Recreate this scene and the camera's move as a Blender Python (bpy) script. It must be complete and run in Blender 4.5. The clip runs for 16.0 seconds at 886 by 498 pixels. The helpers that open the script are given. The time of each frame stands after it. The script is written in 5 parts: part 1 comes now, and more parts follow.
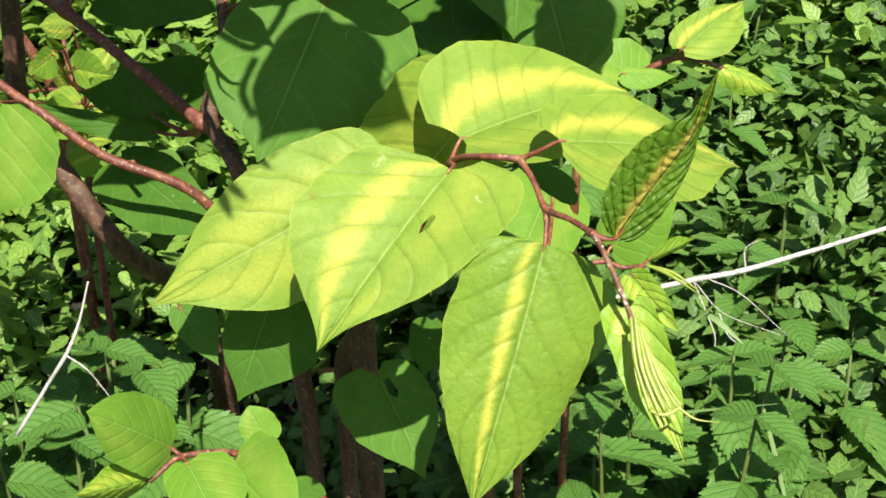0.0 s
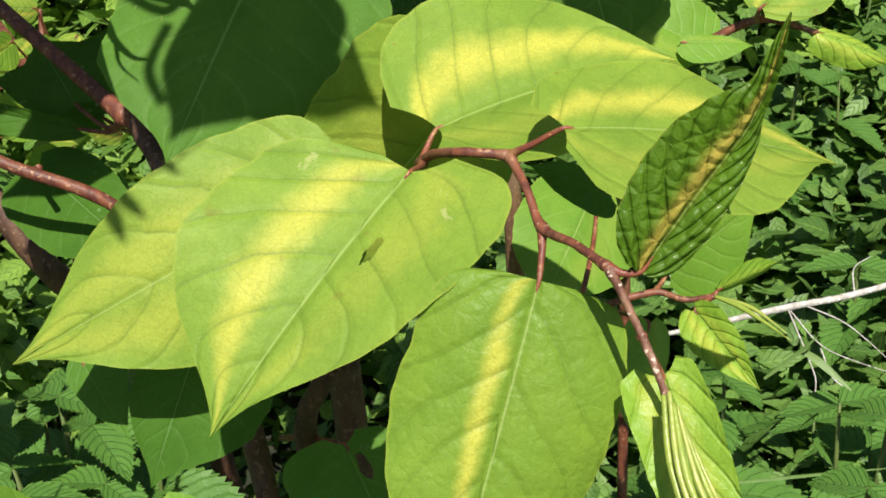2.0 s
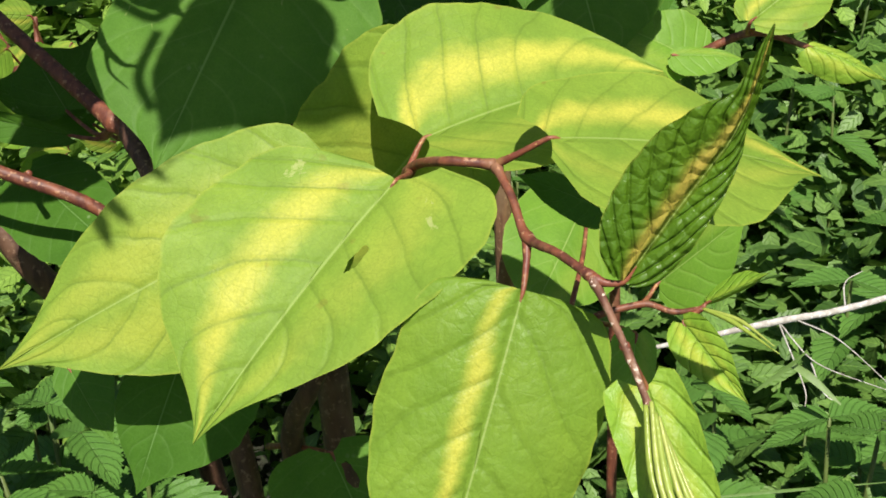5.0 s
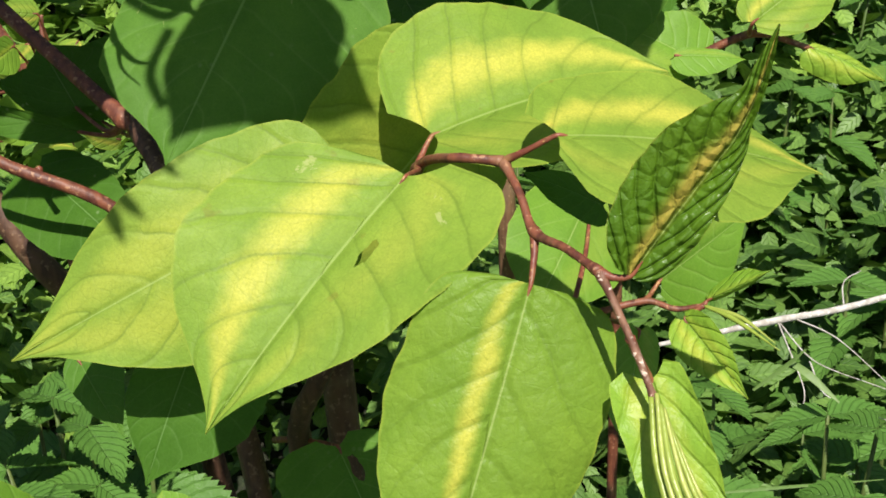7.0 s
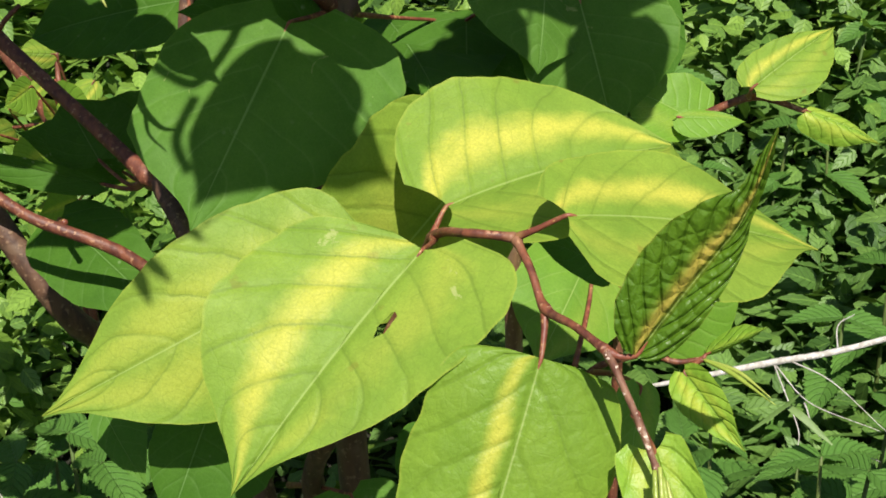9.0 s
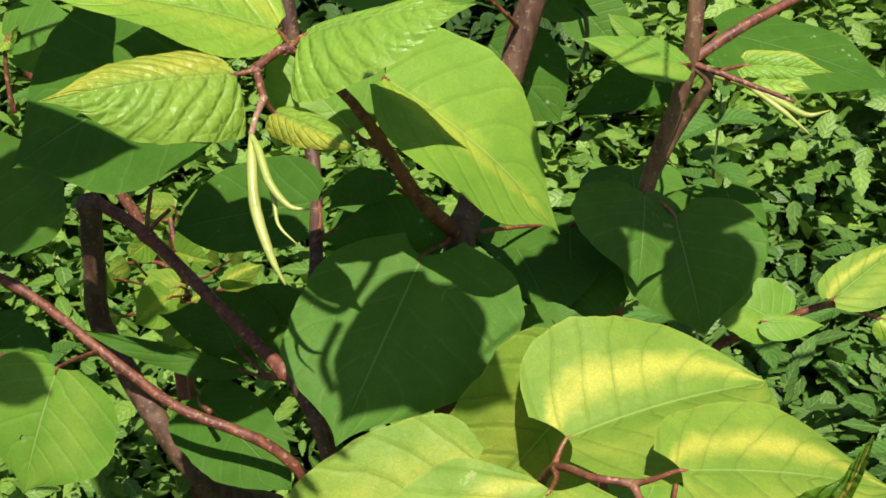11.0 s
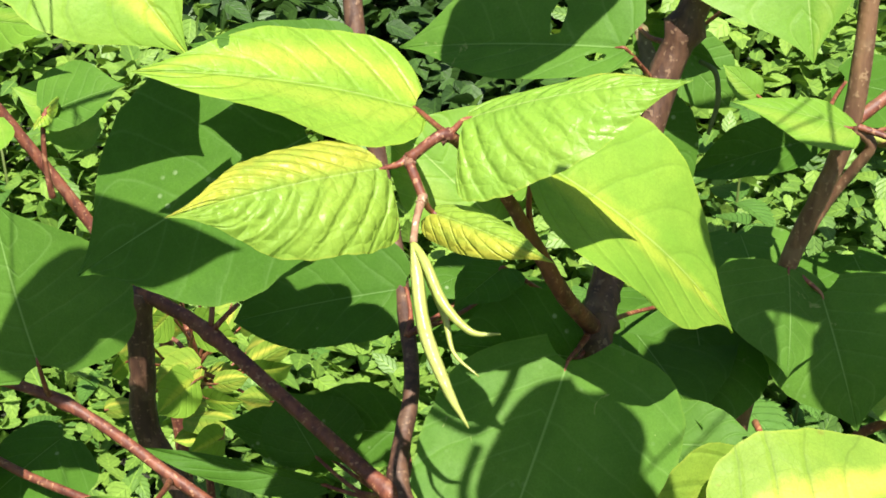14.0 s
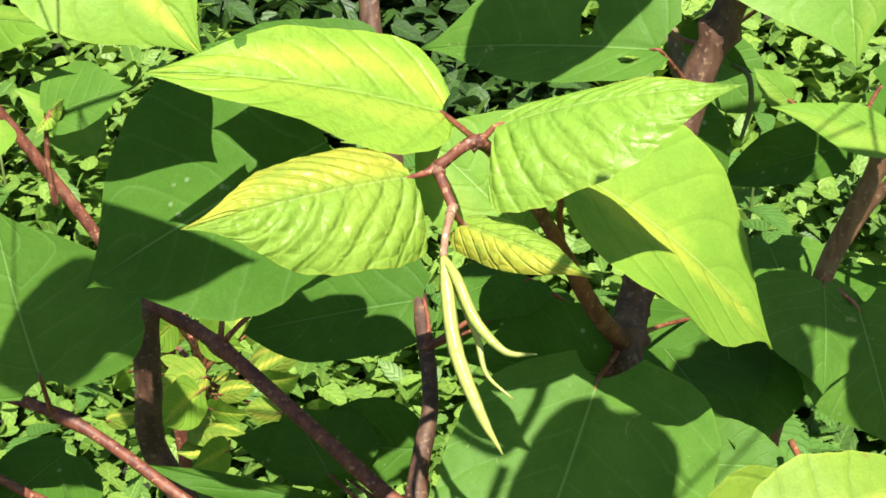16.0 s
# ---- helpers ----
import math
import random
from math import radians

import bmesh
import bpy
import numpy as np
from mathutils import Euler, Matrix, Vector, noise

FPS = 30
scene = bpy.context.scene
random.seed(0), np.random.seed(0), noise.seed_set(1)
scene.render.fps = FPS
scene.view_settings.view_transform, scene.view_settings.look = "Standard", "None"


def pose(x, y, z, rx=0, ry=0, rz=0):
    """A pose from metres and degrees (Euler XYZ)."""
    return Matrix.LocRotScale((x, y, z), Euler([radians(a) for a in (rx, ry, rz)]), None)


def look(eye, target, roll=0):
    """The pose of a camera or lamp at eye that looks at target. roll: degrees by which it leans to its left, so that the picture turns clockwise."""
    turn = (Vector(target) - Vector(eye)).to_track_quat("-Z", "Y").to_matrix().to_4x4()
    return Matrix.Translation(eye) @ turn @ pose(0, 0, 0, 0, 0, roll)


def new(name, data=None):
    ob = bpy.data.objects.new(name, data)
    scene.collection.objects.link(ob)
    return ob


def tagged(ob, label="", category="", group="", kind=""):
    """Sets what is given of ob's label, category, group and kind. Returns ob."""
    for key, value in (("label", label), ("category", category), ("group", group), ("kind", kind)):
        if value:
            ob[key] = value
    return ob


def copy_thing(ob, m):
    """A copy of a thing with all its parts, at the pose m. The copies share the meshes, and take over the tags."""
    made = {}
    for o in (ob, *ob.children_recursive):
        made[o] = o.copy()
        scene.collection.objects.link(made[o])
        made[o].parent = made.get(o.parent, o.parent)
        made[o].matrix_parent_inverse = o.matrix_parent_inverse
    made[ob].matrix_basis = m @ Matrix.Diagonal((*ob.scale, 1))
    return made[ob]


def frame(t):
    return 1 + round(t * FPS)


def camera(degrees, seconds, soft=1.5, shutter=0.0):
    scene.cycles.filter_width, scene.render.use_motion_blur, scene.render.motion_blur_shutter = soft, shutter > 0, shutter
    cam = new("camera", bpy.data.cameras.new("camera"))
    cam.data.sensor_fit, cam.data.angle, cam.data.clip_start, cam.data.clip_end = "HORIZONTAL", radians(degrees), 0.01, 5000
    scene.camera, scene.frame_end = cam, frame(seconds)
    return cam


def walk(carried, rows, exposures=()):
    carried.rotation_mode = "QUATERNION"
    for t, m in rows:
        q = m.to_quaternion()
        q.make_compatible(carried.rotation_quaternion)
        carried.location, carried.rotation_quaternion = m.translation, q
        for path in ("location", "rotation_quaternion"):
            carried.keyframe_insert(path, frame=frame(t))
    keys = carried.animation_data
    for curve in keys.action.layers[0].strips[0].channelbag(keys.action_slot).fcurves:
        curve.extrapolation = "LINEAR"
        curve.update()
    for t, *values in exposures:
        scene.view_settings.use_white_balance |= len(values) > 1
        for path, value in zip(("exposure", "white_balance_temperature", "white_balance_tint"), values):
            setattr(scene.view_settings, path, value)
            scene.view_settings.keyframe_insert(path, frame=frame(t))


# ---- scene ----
cam = camera(36, 16.0, soft=1.75)
PATH = [
    (0, look((-0.0029, -0.1869, 1.3385), (-0.0164, 0.2485, 1.0930), -0.93)),
    (0.5, look((0.0038, -0.1523, 1.3232), (-0.0132, 0.2826, 1.0772), -1.29)),
    (1, look((0.0269, -0.0440, 1.2700), (-0.0069, 0.3892, 1.0226), -2.46)),
    (1.5, look((0.0478, 0.0264, 1.2339), (-0.0043, 0.4584, 0.9876), -3.84)),
    (2, look((0.0502, 0.0219, 1.2345), (-0.0042, 0.4558, 0.9921), -3.93)),
    (2.5, look((0.0505, 0.0186, 1.2341), (-0.0037, 0.4545, 0.9954), -3.69)),
    (3, look((0.0502, 0.0153, 1.2347), (-0.0025, 0.4527, 0.9982), -3.47)),
    (3.5, look((0.0512, 0.0167, 1.2343), (-0.0010, 0.4547, 0.9989), -3.52)),
    (6, look((0.0560, 0.0223, 1.2327), (0.0017, 0.4576, 0.9928), -3.14)),
    (6.5, look((0.0523, 0.0168, 1.2348), (-0.0007, 0.4524, 0.9951), -2.95)),
    (7, look((0.0514, 0.0117, 1.2355), (-0.0010, 0.4483, 0.9975), -2.97)),
    (7.5, look((0.0506, 0.0104, 1.2357), (-0.0014, 0.4476, 0.9989), -2.91)),
    (8, look((0.0565, 0.0109, 1.2396), (0.0019, 0.4481, 1.0033), -2.99)),
    (8.2, look((0.0560, 0.0111, 1.2444), (0.0013, 0.4477, 1.0068), -2.90)),
    (10.3, look((0.0154, -0.0368, 1.3428), (-0.0305, 0.4068, 1.1168), -1.49)),
    (10.5, look((0.0117, -0.0389, 1.3563), (-0.0363, 0.4054, 1.1320), -1.40)),
    (11, look((0.0128, -0.0328, 1.4005), (-0.0535, 0.4085, 1.1750), -2.29)),
    (11.5, look((-0.0029, -0.0418, 1.4351), (-0.0773, 0.3999, 1.2128), -2.24)),
    (12, look((-0.0331, -0.0551, 1.4402), (-0.1058, 0.3926, 1.2299), -2.02)),
    (12.5, look((-0.0670, -0.0641, 1.4334), (-0.1255, 0.3875, 1.2270), -1.17)),
    (13, look((-0.0895, -0.0601, 1.4356), (-0.1339, 0.3908, 1.2241), -0.99)),
    (13.5, look((-0.0994, -0.0402, 1.4361), (-0.1387, 0.4092, 1.2205), -1.49)),
    (14, look((-0.1168, 0.0737, 1.3951), (-0.1484, 0.5201, 1.1720), -2.13)),
    (14.5, look((-0.1220, 0.1107, 1.3782), (-0.1522, 0.5574, 1.1555), -2.42)),
    (15, look((-0.1289, 0.1114, 1.3801), (-0.1571, 0.5580, 1.1569), -2.40)),
    (15.5, look((-0.1315, 0.1115, 1.3826), (-0.1602, 0.5577, 1.1589), -2.14)),
    (16, look((-0.1316, 0.1027, 1.3857), (-0.1617, 0.5493, 1.1631), -1.86)),
]
EXPOSURES = [(0.0, 0.88), (0.6, 0.82), (1.5, 0.53), (3.0, 0.48), (8.2, 0.48), (10.5, 0.46), (11.0, 0.47), (12.5, 1.06), (16.0, 1.10)]
walk(cam, PATH, EXPOSURES)

# ---- daylight: high sun from behind the viewer, clear sky ----
SUN_WAY = Vector((-0.119, 0.516, -0.848)).normalized()
world = bpy.data.worlds.new("daylight")
scene.world = world
world.use_nodes = True
wn = world.node_tree
sky = wn.nodes.new("ShaderNodeTexSky")
sky.sky_type = "NISHITA"
sky.sun_disc = False
sky.sun_elevation = math.asin(-SUN_WAY.z)
sky.sun_rotation = math.atan2(-SUN_WAY.x, -SUN_WAY.y)
wn.nodes["Background"].inputs["Strength"].default_value = 0.06
wn.links.new(sky.outputs["Color"], wn.nodes["Background"].inputs["Color"])
sun = new("sun", bpy.data.lights.new("sun", "SUN"))
sun.data.energy = 5.0
sun.data.angle = radians(0.5)
sun.data.color = (1.0, 0.95, 0.86)
sun.rotation_mode = "QUATERNION"
sun.rotation_quaternion = SUN_WAY.to_track_quat("-Z", "Y")
sun.location = (0.3, -1.2, 3.0)


# ---- materials ----
def put(nt, socket, value):
    if isinstance(value, bpy.types.NodeSocket):
        nt.links.new(value, socket)
    elif isinstance(value, (tuple, list)) and len(value) == 3 and socket.type == "RGBA":
        socket.default_value = (*value, 1.0)
    else:
        socket.default_value = value


def calc(nt, op, a, b=0.0, c=0.0):
    n = nt.nodes.new("ShaderNodeMath")
    n.operation = op
    for s, v in zip(n.inputs, (a, b, c)):
        put(nt, s, v)
    return n.outputs[0]


def ramp(nt, x, lo, hi, a=0.0, b=1.0):
    """Smooth step from a at lo to b at hi."""
    n = nt.nodes.new("ShaderNodeMapRange")
    n.interpolation_type = "SMOOTHSTEP"
    for s, v in zip(n.inputs, (x, lo, hi, a, b)):
        put(nt, s, v)
    return n.outputs[0]


def blend(nt, fac, a, b, how="MIX"):
    n = nt.nodes.new("ShaderNodeMix")
    n.data_type = "RGBA"
    n.blend_type = how
    put(nt, n.inputs[0], fac)
    put(nt, n.inputs[6], a)
    put(nt, n.inputs[7], b)
    return n.outputs[2]


def noise_tex(nt, vec, scale, detail=3.0, rough=0.55, distort=0.0):
    n = nt.nodes.new("ShaderNodeTexNoise")
    if vec is not None:
        nt.links.new(vec, n.inputs["Vector"])
    n.inputs["Scale"].default_value = scale
    n.inputs["Detail"].default_value = detail
    n.inputs["Roughness"].default_value = rough
    n.inputs["Distortion"].default_value = distort
    return n.outputs["Fac"]


def cell_edges(nt, vec, scale):
    n = nt.nodes.new("ShaderNodeTexVoronoi")
    n.feature = "DISTANCE_TO_EDGE"
    nt.links.new(vec, n.inputs["Vector"])
    n.inputs["Scale"].default_value = scale
    return n.outputs["Distance"]


def bump(nt, height, strength, distance):
    n = nt.nodes.new("ShaderNodeBump")
    n.inputs["Strength"].default_value = strength
    n.inputs["Distance"].default_value = distance
    nt.links.new(height, n.inputs["Height"])
    return n.outputs["Normal"]


def blank(name):
    m = bpy.data.materials.new(name)
    m.use_nodes = True
    nt = m.node_tree
    return m, nt, nt.nodes["Principled BSDF"], nt.nodes["Material Output"]


def object_coords(nt):
    return nt.nodes.new("ShaderNodeTexCoord").outputs["Object"]


def see_through(nt, bsdf, out, colour, normal, share):
    """Adds the light that comes through a thin blade."""
    tr = nt.nodes.new("ShaderNodeBsdfTranslucent")
    put(nt, tr.inputs["Color"], colour)
    if normal is not None:
        nt.links.new(normal, tr.inputs["Normal"])
    mx = nt.nodes.new("ShaderNodeMixShader")
    mx.inputs[0].default_value = share
    nt.links.new(bsdf.outputs[0], mx.inputs[1])
    nt.links.new(tr.outputs[0], mx.inputs[2])
    nt.links.new(mx.outputs[0], out.inputs["Surface"])


def blade(name, green, pale, yellow, bands=(), midrib=(0.40, 0.52, 0.16), vein=-0.24, pale_share=0.6,
          gloss=0.5, through_share=0.28, relief=0.6, veins=6.0, specks=0.0, brown=0.0, scars=0.0, shine=0.17, quilt=0.0):
    """A knotweed leaf blade. green and pale mottle over the blade; bands: (across -1..1, width, strength) of yellow
    variegation along the blade; vein: how much lighter or darker the side veins are."""
    m, nt, bsdf, out = blank(name)
    uv = nt.nodes.new("ShaderNodeUVMap").outputs["UV"]
    sep = nt.nodes.new("ShaderNodeSeparateXYZ")
    nt.links.new(uv, sep.inputs[0])
    u, s = sep.outputs[0], sep.outputs[1]
    oc = object_coords(nt)
    coarse = noise_tex(nt, oc, 26.0, 4.0, 0.6)
    blotch = noise_tex(nt, oc, 70.0, 4.0, 0.65)
    fine = noise_tex(nt, oc, 260.0, 3.0, 0.6)
    v = calc(nt, "MULTIPLY_ADD", u, 2.0, -1.0)
    av = calc(nt, "ABSOLUTE", v)
    wob = calc(nt, "ADD", v, calc(nt, "MULTIPLY_ADD", coarse, 0.24, -0.12))
    col = blend(nt, calc(nt, "MULTIPLY", ramp(nt, coarse, 0.3, 0.7), pale_share), green, pale)
    col = blend(nt, ramp(nt, blotch, 0.35, 0.75, 0.0, 0.35), col, tuple(0.72 * c for c in green))
    # side veins run from the midrib towards the tip
    ph = calc(nt, "MULTIPLY", calc(nt, "SUBTRACT", calc(nt, "ADD", s, calc(nt, "ADD", calc(nt, "MULTIPLY_ADD", coarse, 0.05, -0.025), calc(nt, "MULTIPLY_ADD", blotch, 0.026, -0.013))),
                                   calc(nt, "MULTIPLY", calc(nt, "POWER", av, 1.15), 0.30)), veins)
    d = calc(nt, "ABSOLUTE", calc(nt, "SUBTRACT", calc(nt, "FRACT", ph), 0.5))
    strength = ramp(nt, noise_tex(nt, oc, 38.0, 3.0, 0.6), 0.35, 0.65, 0.45, 1.0)
    side = calc(nt, "MULTIPLY", ramp(nt, d, 0.008, 0.05, 1.0, 0.0), strength)
    flank = ramp(nt, d, 0.0, 0.16, 1.0, 0.0)
    net = calc(nt, "MULTIPLY", ramp(nt, cell_edges(nt, oc, 125.0), 0.0, 0.055, 1.0, 0.0), strength)
    net = calc(nt, "ADD", calc(nt, "MULTIPLY", net, 0.62), calc(nt, "MULTIPLY", ramp(nt, cell_edges(nt, oc, 380.0), 0.0, 0.12, 1.0, 0.0), 0.3))
    for at, width, amount in bands:
        dist = calc(nt, "ABSOLUTE", calc(nt, "SUBTRACT", wob, at))
        dist = calc(nt, "ADD", dist, calc(nt, "MULTIPLY_ADD", blotch, width * 0.9, -width * 0.45))
        mask = ramp(nt, dist, 0.0, width, amount, 0.0)
        mask = calc(nt, "MULTIPLY", mask, ramp(nt, coarse, 0.25, 0.6, 0.55, 1.0))
        mask = calc(nt, "MULTIPLY", mask, calc(nt, "SUBTRACT", 1.0, calc(nt, "MULTIPLY", flank, 0.15)))
        col = blend(nt, mask, col, yellow)
    col = blend(nt, ramp(nt, av, 0.965, 1.0, 0.0, 0.18), col, yellow)
    grain = noise_tex(nt, oc, 900.0, 2.0, 0.6)
    col = blend(nt, ramp(nt, grain, 0.3, 0.7, 0.0, 0.22), col, tuple(0.6 * c for c in green))
    vein_col = midrib if vein > 0 else tuple(0.55 * c for c in green)
    col = blend(nt, calc(nt, "MULTIPLY", calc(nt, "MULTIPLY", flank, strength), abs(vein) * 0.22), col, vein_col)
    col = blend(nt, calc(nt, "MULTIPLY", side, abs(vein) * 1.4), col, vein_col)
    col = blend(nt, calc(nt, "MULTIPLY", net, abs(vein) * 0.7), col, vein_col)
    if specks:
        dots = nt.nodes.new("ShaderNodeTexVoronoi")
        nt.links.new(oc, dots.inputs["Vector"])
        dots.inputs["Scale"].default_value = 120.0
        dot = ramp(nt, dots.outputs["Distance"], 0.08, 0.2, specks, 0.0)
        col = blend(nt, calc(nt, "MULTIPLY", dot, ramp(nt, coarse, 0.5, 0.62)), col, (0.30, 0.40, 0.20))
    if scars:
        rub = ramp(nt, noise_tex(nt, oc, 48.0, 5.0, 0.7, 1.2), 0.66, 0.71, 0.0, scars)
        col = blend(nt, rub, col, (0.50, 0.52, 0.22))
    if brown:
        spot = ramp(nt, noise_tex(nt, oc, 85.0, 2.0, 0.5), 0.70, 0.75, 0.0, brown)
        col = blend(nt, spot, col, (0.22, 0.10, 0.03))
    rib = ramp(nt, av, 0.003, 0.016, 1.0, 0.0)
    beside = ramp(nt, av, 0.02, 0.09, 1.0, 0.0)
    col = blend(nt, calc(nt, "MULTIPLY", beside, 0.22), col, tuple(0.7 * c for c in green))
    col = blend(nt, calc(nt, "MULTIPLY", rib, 0.52), col, midrib)
    height = calc(nt, "ADD", calc(nt, "MULTIPLY", flank, -0.45), calc(nt, "MULTIPLY", net, -0.09))
    height = calc(nt, "ADD", height, calc(nt, "MULTIPLY", beside, -0.45))
    height = calc(nt, "ADD", height, calc(nt, "MULTIPLY", blotch, 0.9))
    height = calc(nt, "ADD", height, calc(nt, "MULTIPLY", fine, 0.22))
    if quilt:
        swell = ramp(nt, cell_edges(nt, oc, 150.0), 0.0, 0.5)
        height = calc(nt, "ADD", height, calc(nt, "MULTIPLY", calc(nt, "POWER", swell, 0.6), quilt))
    nrm = bump(nt, height, relief, 0.0011)
    put(nt, bsdf.inputs["Base Color"], col)
    put(nt, bsdf.inputs["Roughness"], ramp(nt, blotch, 0.25, 0.75, gloss - 0.05, gloss + 0.1))
    bsdf.inputs["Specular IOR Level"].default_value = shine
    nt.links.new(nrm, bsdf.inputs["Normal"])
    see_through(nt, bsdf, out, blend(nt, 1.0, col, (1.0, 1.0, 0.55), "MULTIPLY"), nrm, through_share)
    return m


def bark(name, dark, light, scar, rough=0.55, patch=45.0):
    """Red or brown knotweed cane with lengthwise streaks and pale scars."""
    m, nt, bsdf, out = blank(name)
    oc = object_coords(nt)
    stretch = nt.nodes.new("ShaderNodeMapping")
    stretch.inputs["Scale"].default_value = (1.0, 1.0, 0.22)
    nt.links.new(oc, stretch.inputs["Vector"])
    a = noise_tex(nt, stretch.outputs[0], 170.0, 4.0, 0.6)
    b = noise_tex(nt, oc, patch, 3.0, 0.6)
    c = noise_tex(nt, oc, 330.0, 2.0, 0.5)
    col = blend(nt, ramp(nt, a, 0.35, 0.65), dark, light)
    col = blend(nt, ramp(nt, b, 0.55, 0.72, 0.0, 0.6), col, scar)
    col = blend(nt, ramp(nt, c, 0.61, 0.67, 0.0, 0.6), col, tuple(min(1.0, 1.6 * k) for k in scar))
    put(nt, bsdf.inputs["Base Color"], col)
    bsdf.inputs["Roughness"].default_value = rough
    nt.links.new(bump(nt, calc(nt, "ADD", a, c), 0.5, 0.0008), bsdf.inputs["Normal"])
    return m


def weed(name, dark, light, gloss=0.5, share=0.25, per_piece=True):
    """Small leaves seen in numbers; every leaf differs a little."""
    m, nt, bsdf, out = blank(name)
    g = nt.nodes.new("ShaderNodeNewGeometry").outputs["Random Per Island"] if per_piece else nt.nodes.new("ShaderNodeObjectInfo").outputs["Random"]
    oc = object_coords(nt)
    n = noise_tex(nt, oc, 140.0, 3.0, 0.6)
    big = noise_tex(nt, oc, 2.3, 2.0, 0.5)
    col = blend(nt, calc(nt, "MULTIPLY_ADD", g, 0.75, calc(nt, "MULTIPLY_ADD", big, 0.5, -0.15)), dark, light)
    col = blend(nt, ramp(nt, n, 0.4, 0.7, 0.0, 0.3), col, tuple(0.6 * k for k in dark))
    # a pale midrib and sunken side veins
    sep = nt.nodes.new("ShaderNodeSeparateXYZ")
    nt.links.new(nt.nodes.new("ShaderNodeUVMap").outputs["UV"], sep.inputs[0])
    av = calc(nt, "ABSOLUTE", calc(nt, "MULTIPLY_ADD", sep.outputs[0], 2.0, -1.0))
    ph = calc(nt, "FRACT", calc(nt, "MULTIPLY", calc(nt, "SUBTRACT", sep.outputs[1], calc(nt, "MULTIPLY", av, 0.3)), 5.0))
    side = calc(nt, "MULTIPLY", ramp(nt, calc(nt, "ABSOLUTE", calc(nt, "SUBTRACT", ph, 0.5)), 0.0, 0.16, 1.0, 0.0), ramp(nt, av, 0.9, 1.0, 1.0, 0.0))
    col = blend(nt, calc(nt, "MULTIPLY", side, 0.22), col, tuple(0.6 * k for k in dark))
    col = blend(nt, ramp(nt, av, 0.03, 0.12, 0.4, 0.0), col, tuple(min(1.0, 1.25 * k) for k in light))
    put(nt, bsdf.inputs["Base Color"], col)
    bsdf.inputs["Roughness"].default_value = gloss
    bsdf.inputs["Specular IOR Level"].default_value = 0.4
    nrm = bump(nt, calc(nt, "SUBTRACT", n, calc(nt, "MULTIPLY", side, 0.8)), 0.6, 0.0012)
    nt.links.new(nrm, bsdf.inputs["Normal"])
    see_through(nt, bsdf, out, blend(nt, 1.0, col, (1.0, 1.0, 0.5), "MULTIPLY"), nrm, share)
    return m


YEL = (0.64, 0.60, 0.095)
YOUNG = dict(green=(0.205, 0.335, 0.042), pale=(0.315, 0.43, 0.056), yellow=YEL, vein=-0.32, relief=0.75)
m_band = blade("leaf_banded", **YOUNG, bands=((-0.40, 0.29, 0.92), (0.42, 0.28, 0.25)), brown=0.3)
m_band_r = blade("leaf_banded_other_half", **YOUNG, bands=((0.40, 0.24, 0.78), (-0.38, 0.32, 0.25)), brown=0.2, scars=0.5)
m_mild = blade("leaf_yellowing", **YOUNG, bands=((0.35, 0.5, 0.35), (-0.4, 0.5, 0.35)))
m_lemon = blade("leaf_lemon_rib", green=(0.20, 0.37, 0.04), pale=(0.30, 0.46, 0.055), yellow=(0.58, 0.62, 0.075), bands=((0.12, 0.3, 0.7),))
m_mid = blade("leaf_midband", quilt=0.25, green=(0.18, 0.31, 0.034), pale=(0.25, 0.375, 0.044), yellow=YEL, bands=((0.22, 0.15, 0.85),), vein=-0.24, relief=0.85, gloss=0.42, midrib=(0.42, 0.52, 0.17))
m_curl = blade("leaf_curled", veins=9.0, shine=0.5, quilt=0.7, green=(0.088, 0.190, 0.011), pale=(0.150, 0.275, 0.016), yellow=(0.60, 0.46, 0.09), bands=((-0.16, 0.15, 1.0), (-0.16, 0.28, 0.5)), relief=1.0, gloss=0.36, vein=-0.24)
m_fresh = blade("leaf_fresh", quilt=0.3, shine=0.3, vein=-0.15, green=(0.23, 0.41, 0.04), pale=(0.33, 0.49, 0.055), yellow=(0.58, 0.57, 0.08), bands=((0.45, 0.4, 0.55), (-0.25, 0.35, 0.3)), relief=0.9, gloss=0.42)
m_rust = blade("leaf_fresh_rusty", quilt=0.8, shine=0.3, vein=-0.18, green=(0.24, 0.40, 0.05), pale=(0.34, 0.47, 0.062), yellow=(0.57, 0.48, 0.06), bands=((0.45, 0.6, 0.6), (0.9, 0.3, 0.7)), relief=0.7, gloss=0.4, brown=0.6, veins=8.0)
m_crisp = blade("leaf_fresh_edged", quilt=0.8, shine=0.3, vein=-0.18, green=(0.22, 0.40, 0.048), pale=(0.31, 0.47, 0.062), yellow=(0.56, 0.54, 0.07), bands=((-0.9, 0.35, 0.75),), relief=0.6, gloss=0.4, veins=8.0)
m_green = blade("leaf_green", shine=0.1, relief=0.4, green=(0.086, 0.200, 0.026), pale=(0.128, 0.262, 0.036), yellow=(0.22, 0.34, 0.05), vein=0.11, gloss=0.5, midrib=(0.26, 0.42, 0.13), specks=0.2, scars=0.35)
# darker copy of leaf_green for leaves in shade, with the shade in the colour
m_green_shaded = blade("leaf_green_shaded", shine=0.08, relief=0.4, green=(0.063, 0.158, 0.018), pale=(0.092, 0.206, 0.025), yellow=(0.16, 0.27, 0.05), vein=0.11, gloss=0.5, midrib=(0.20, 0.34, 0.11), specks=0.8)
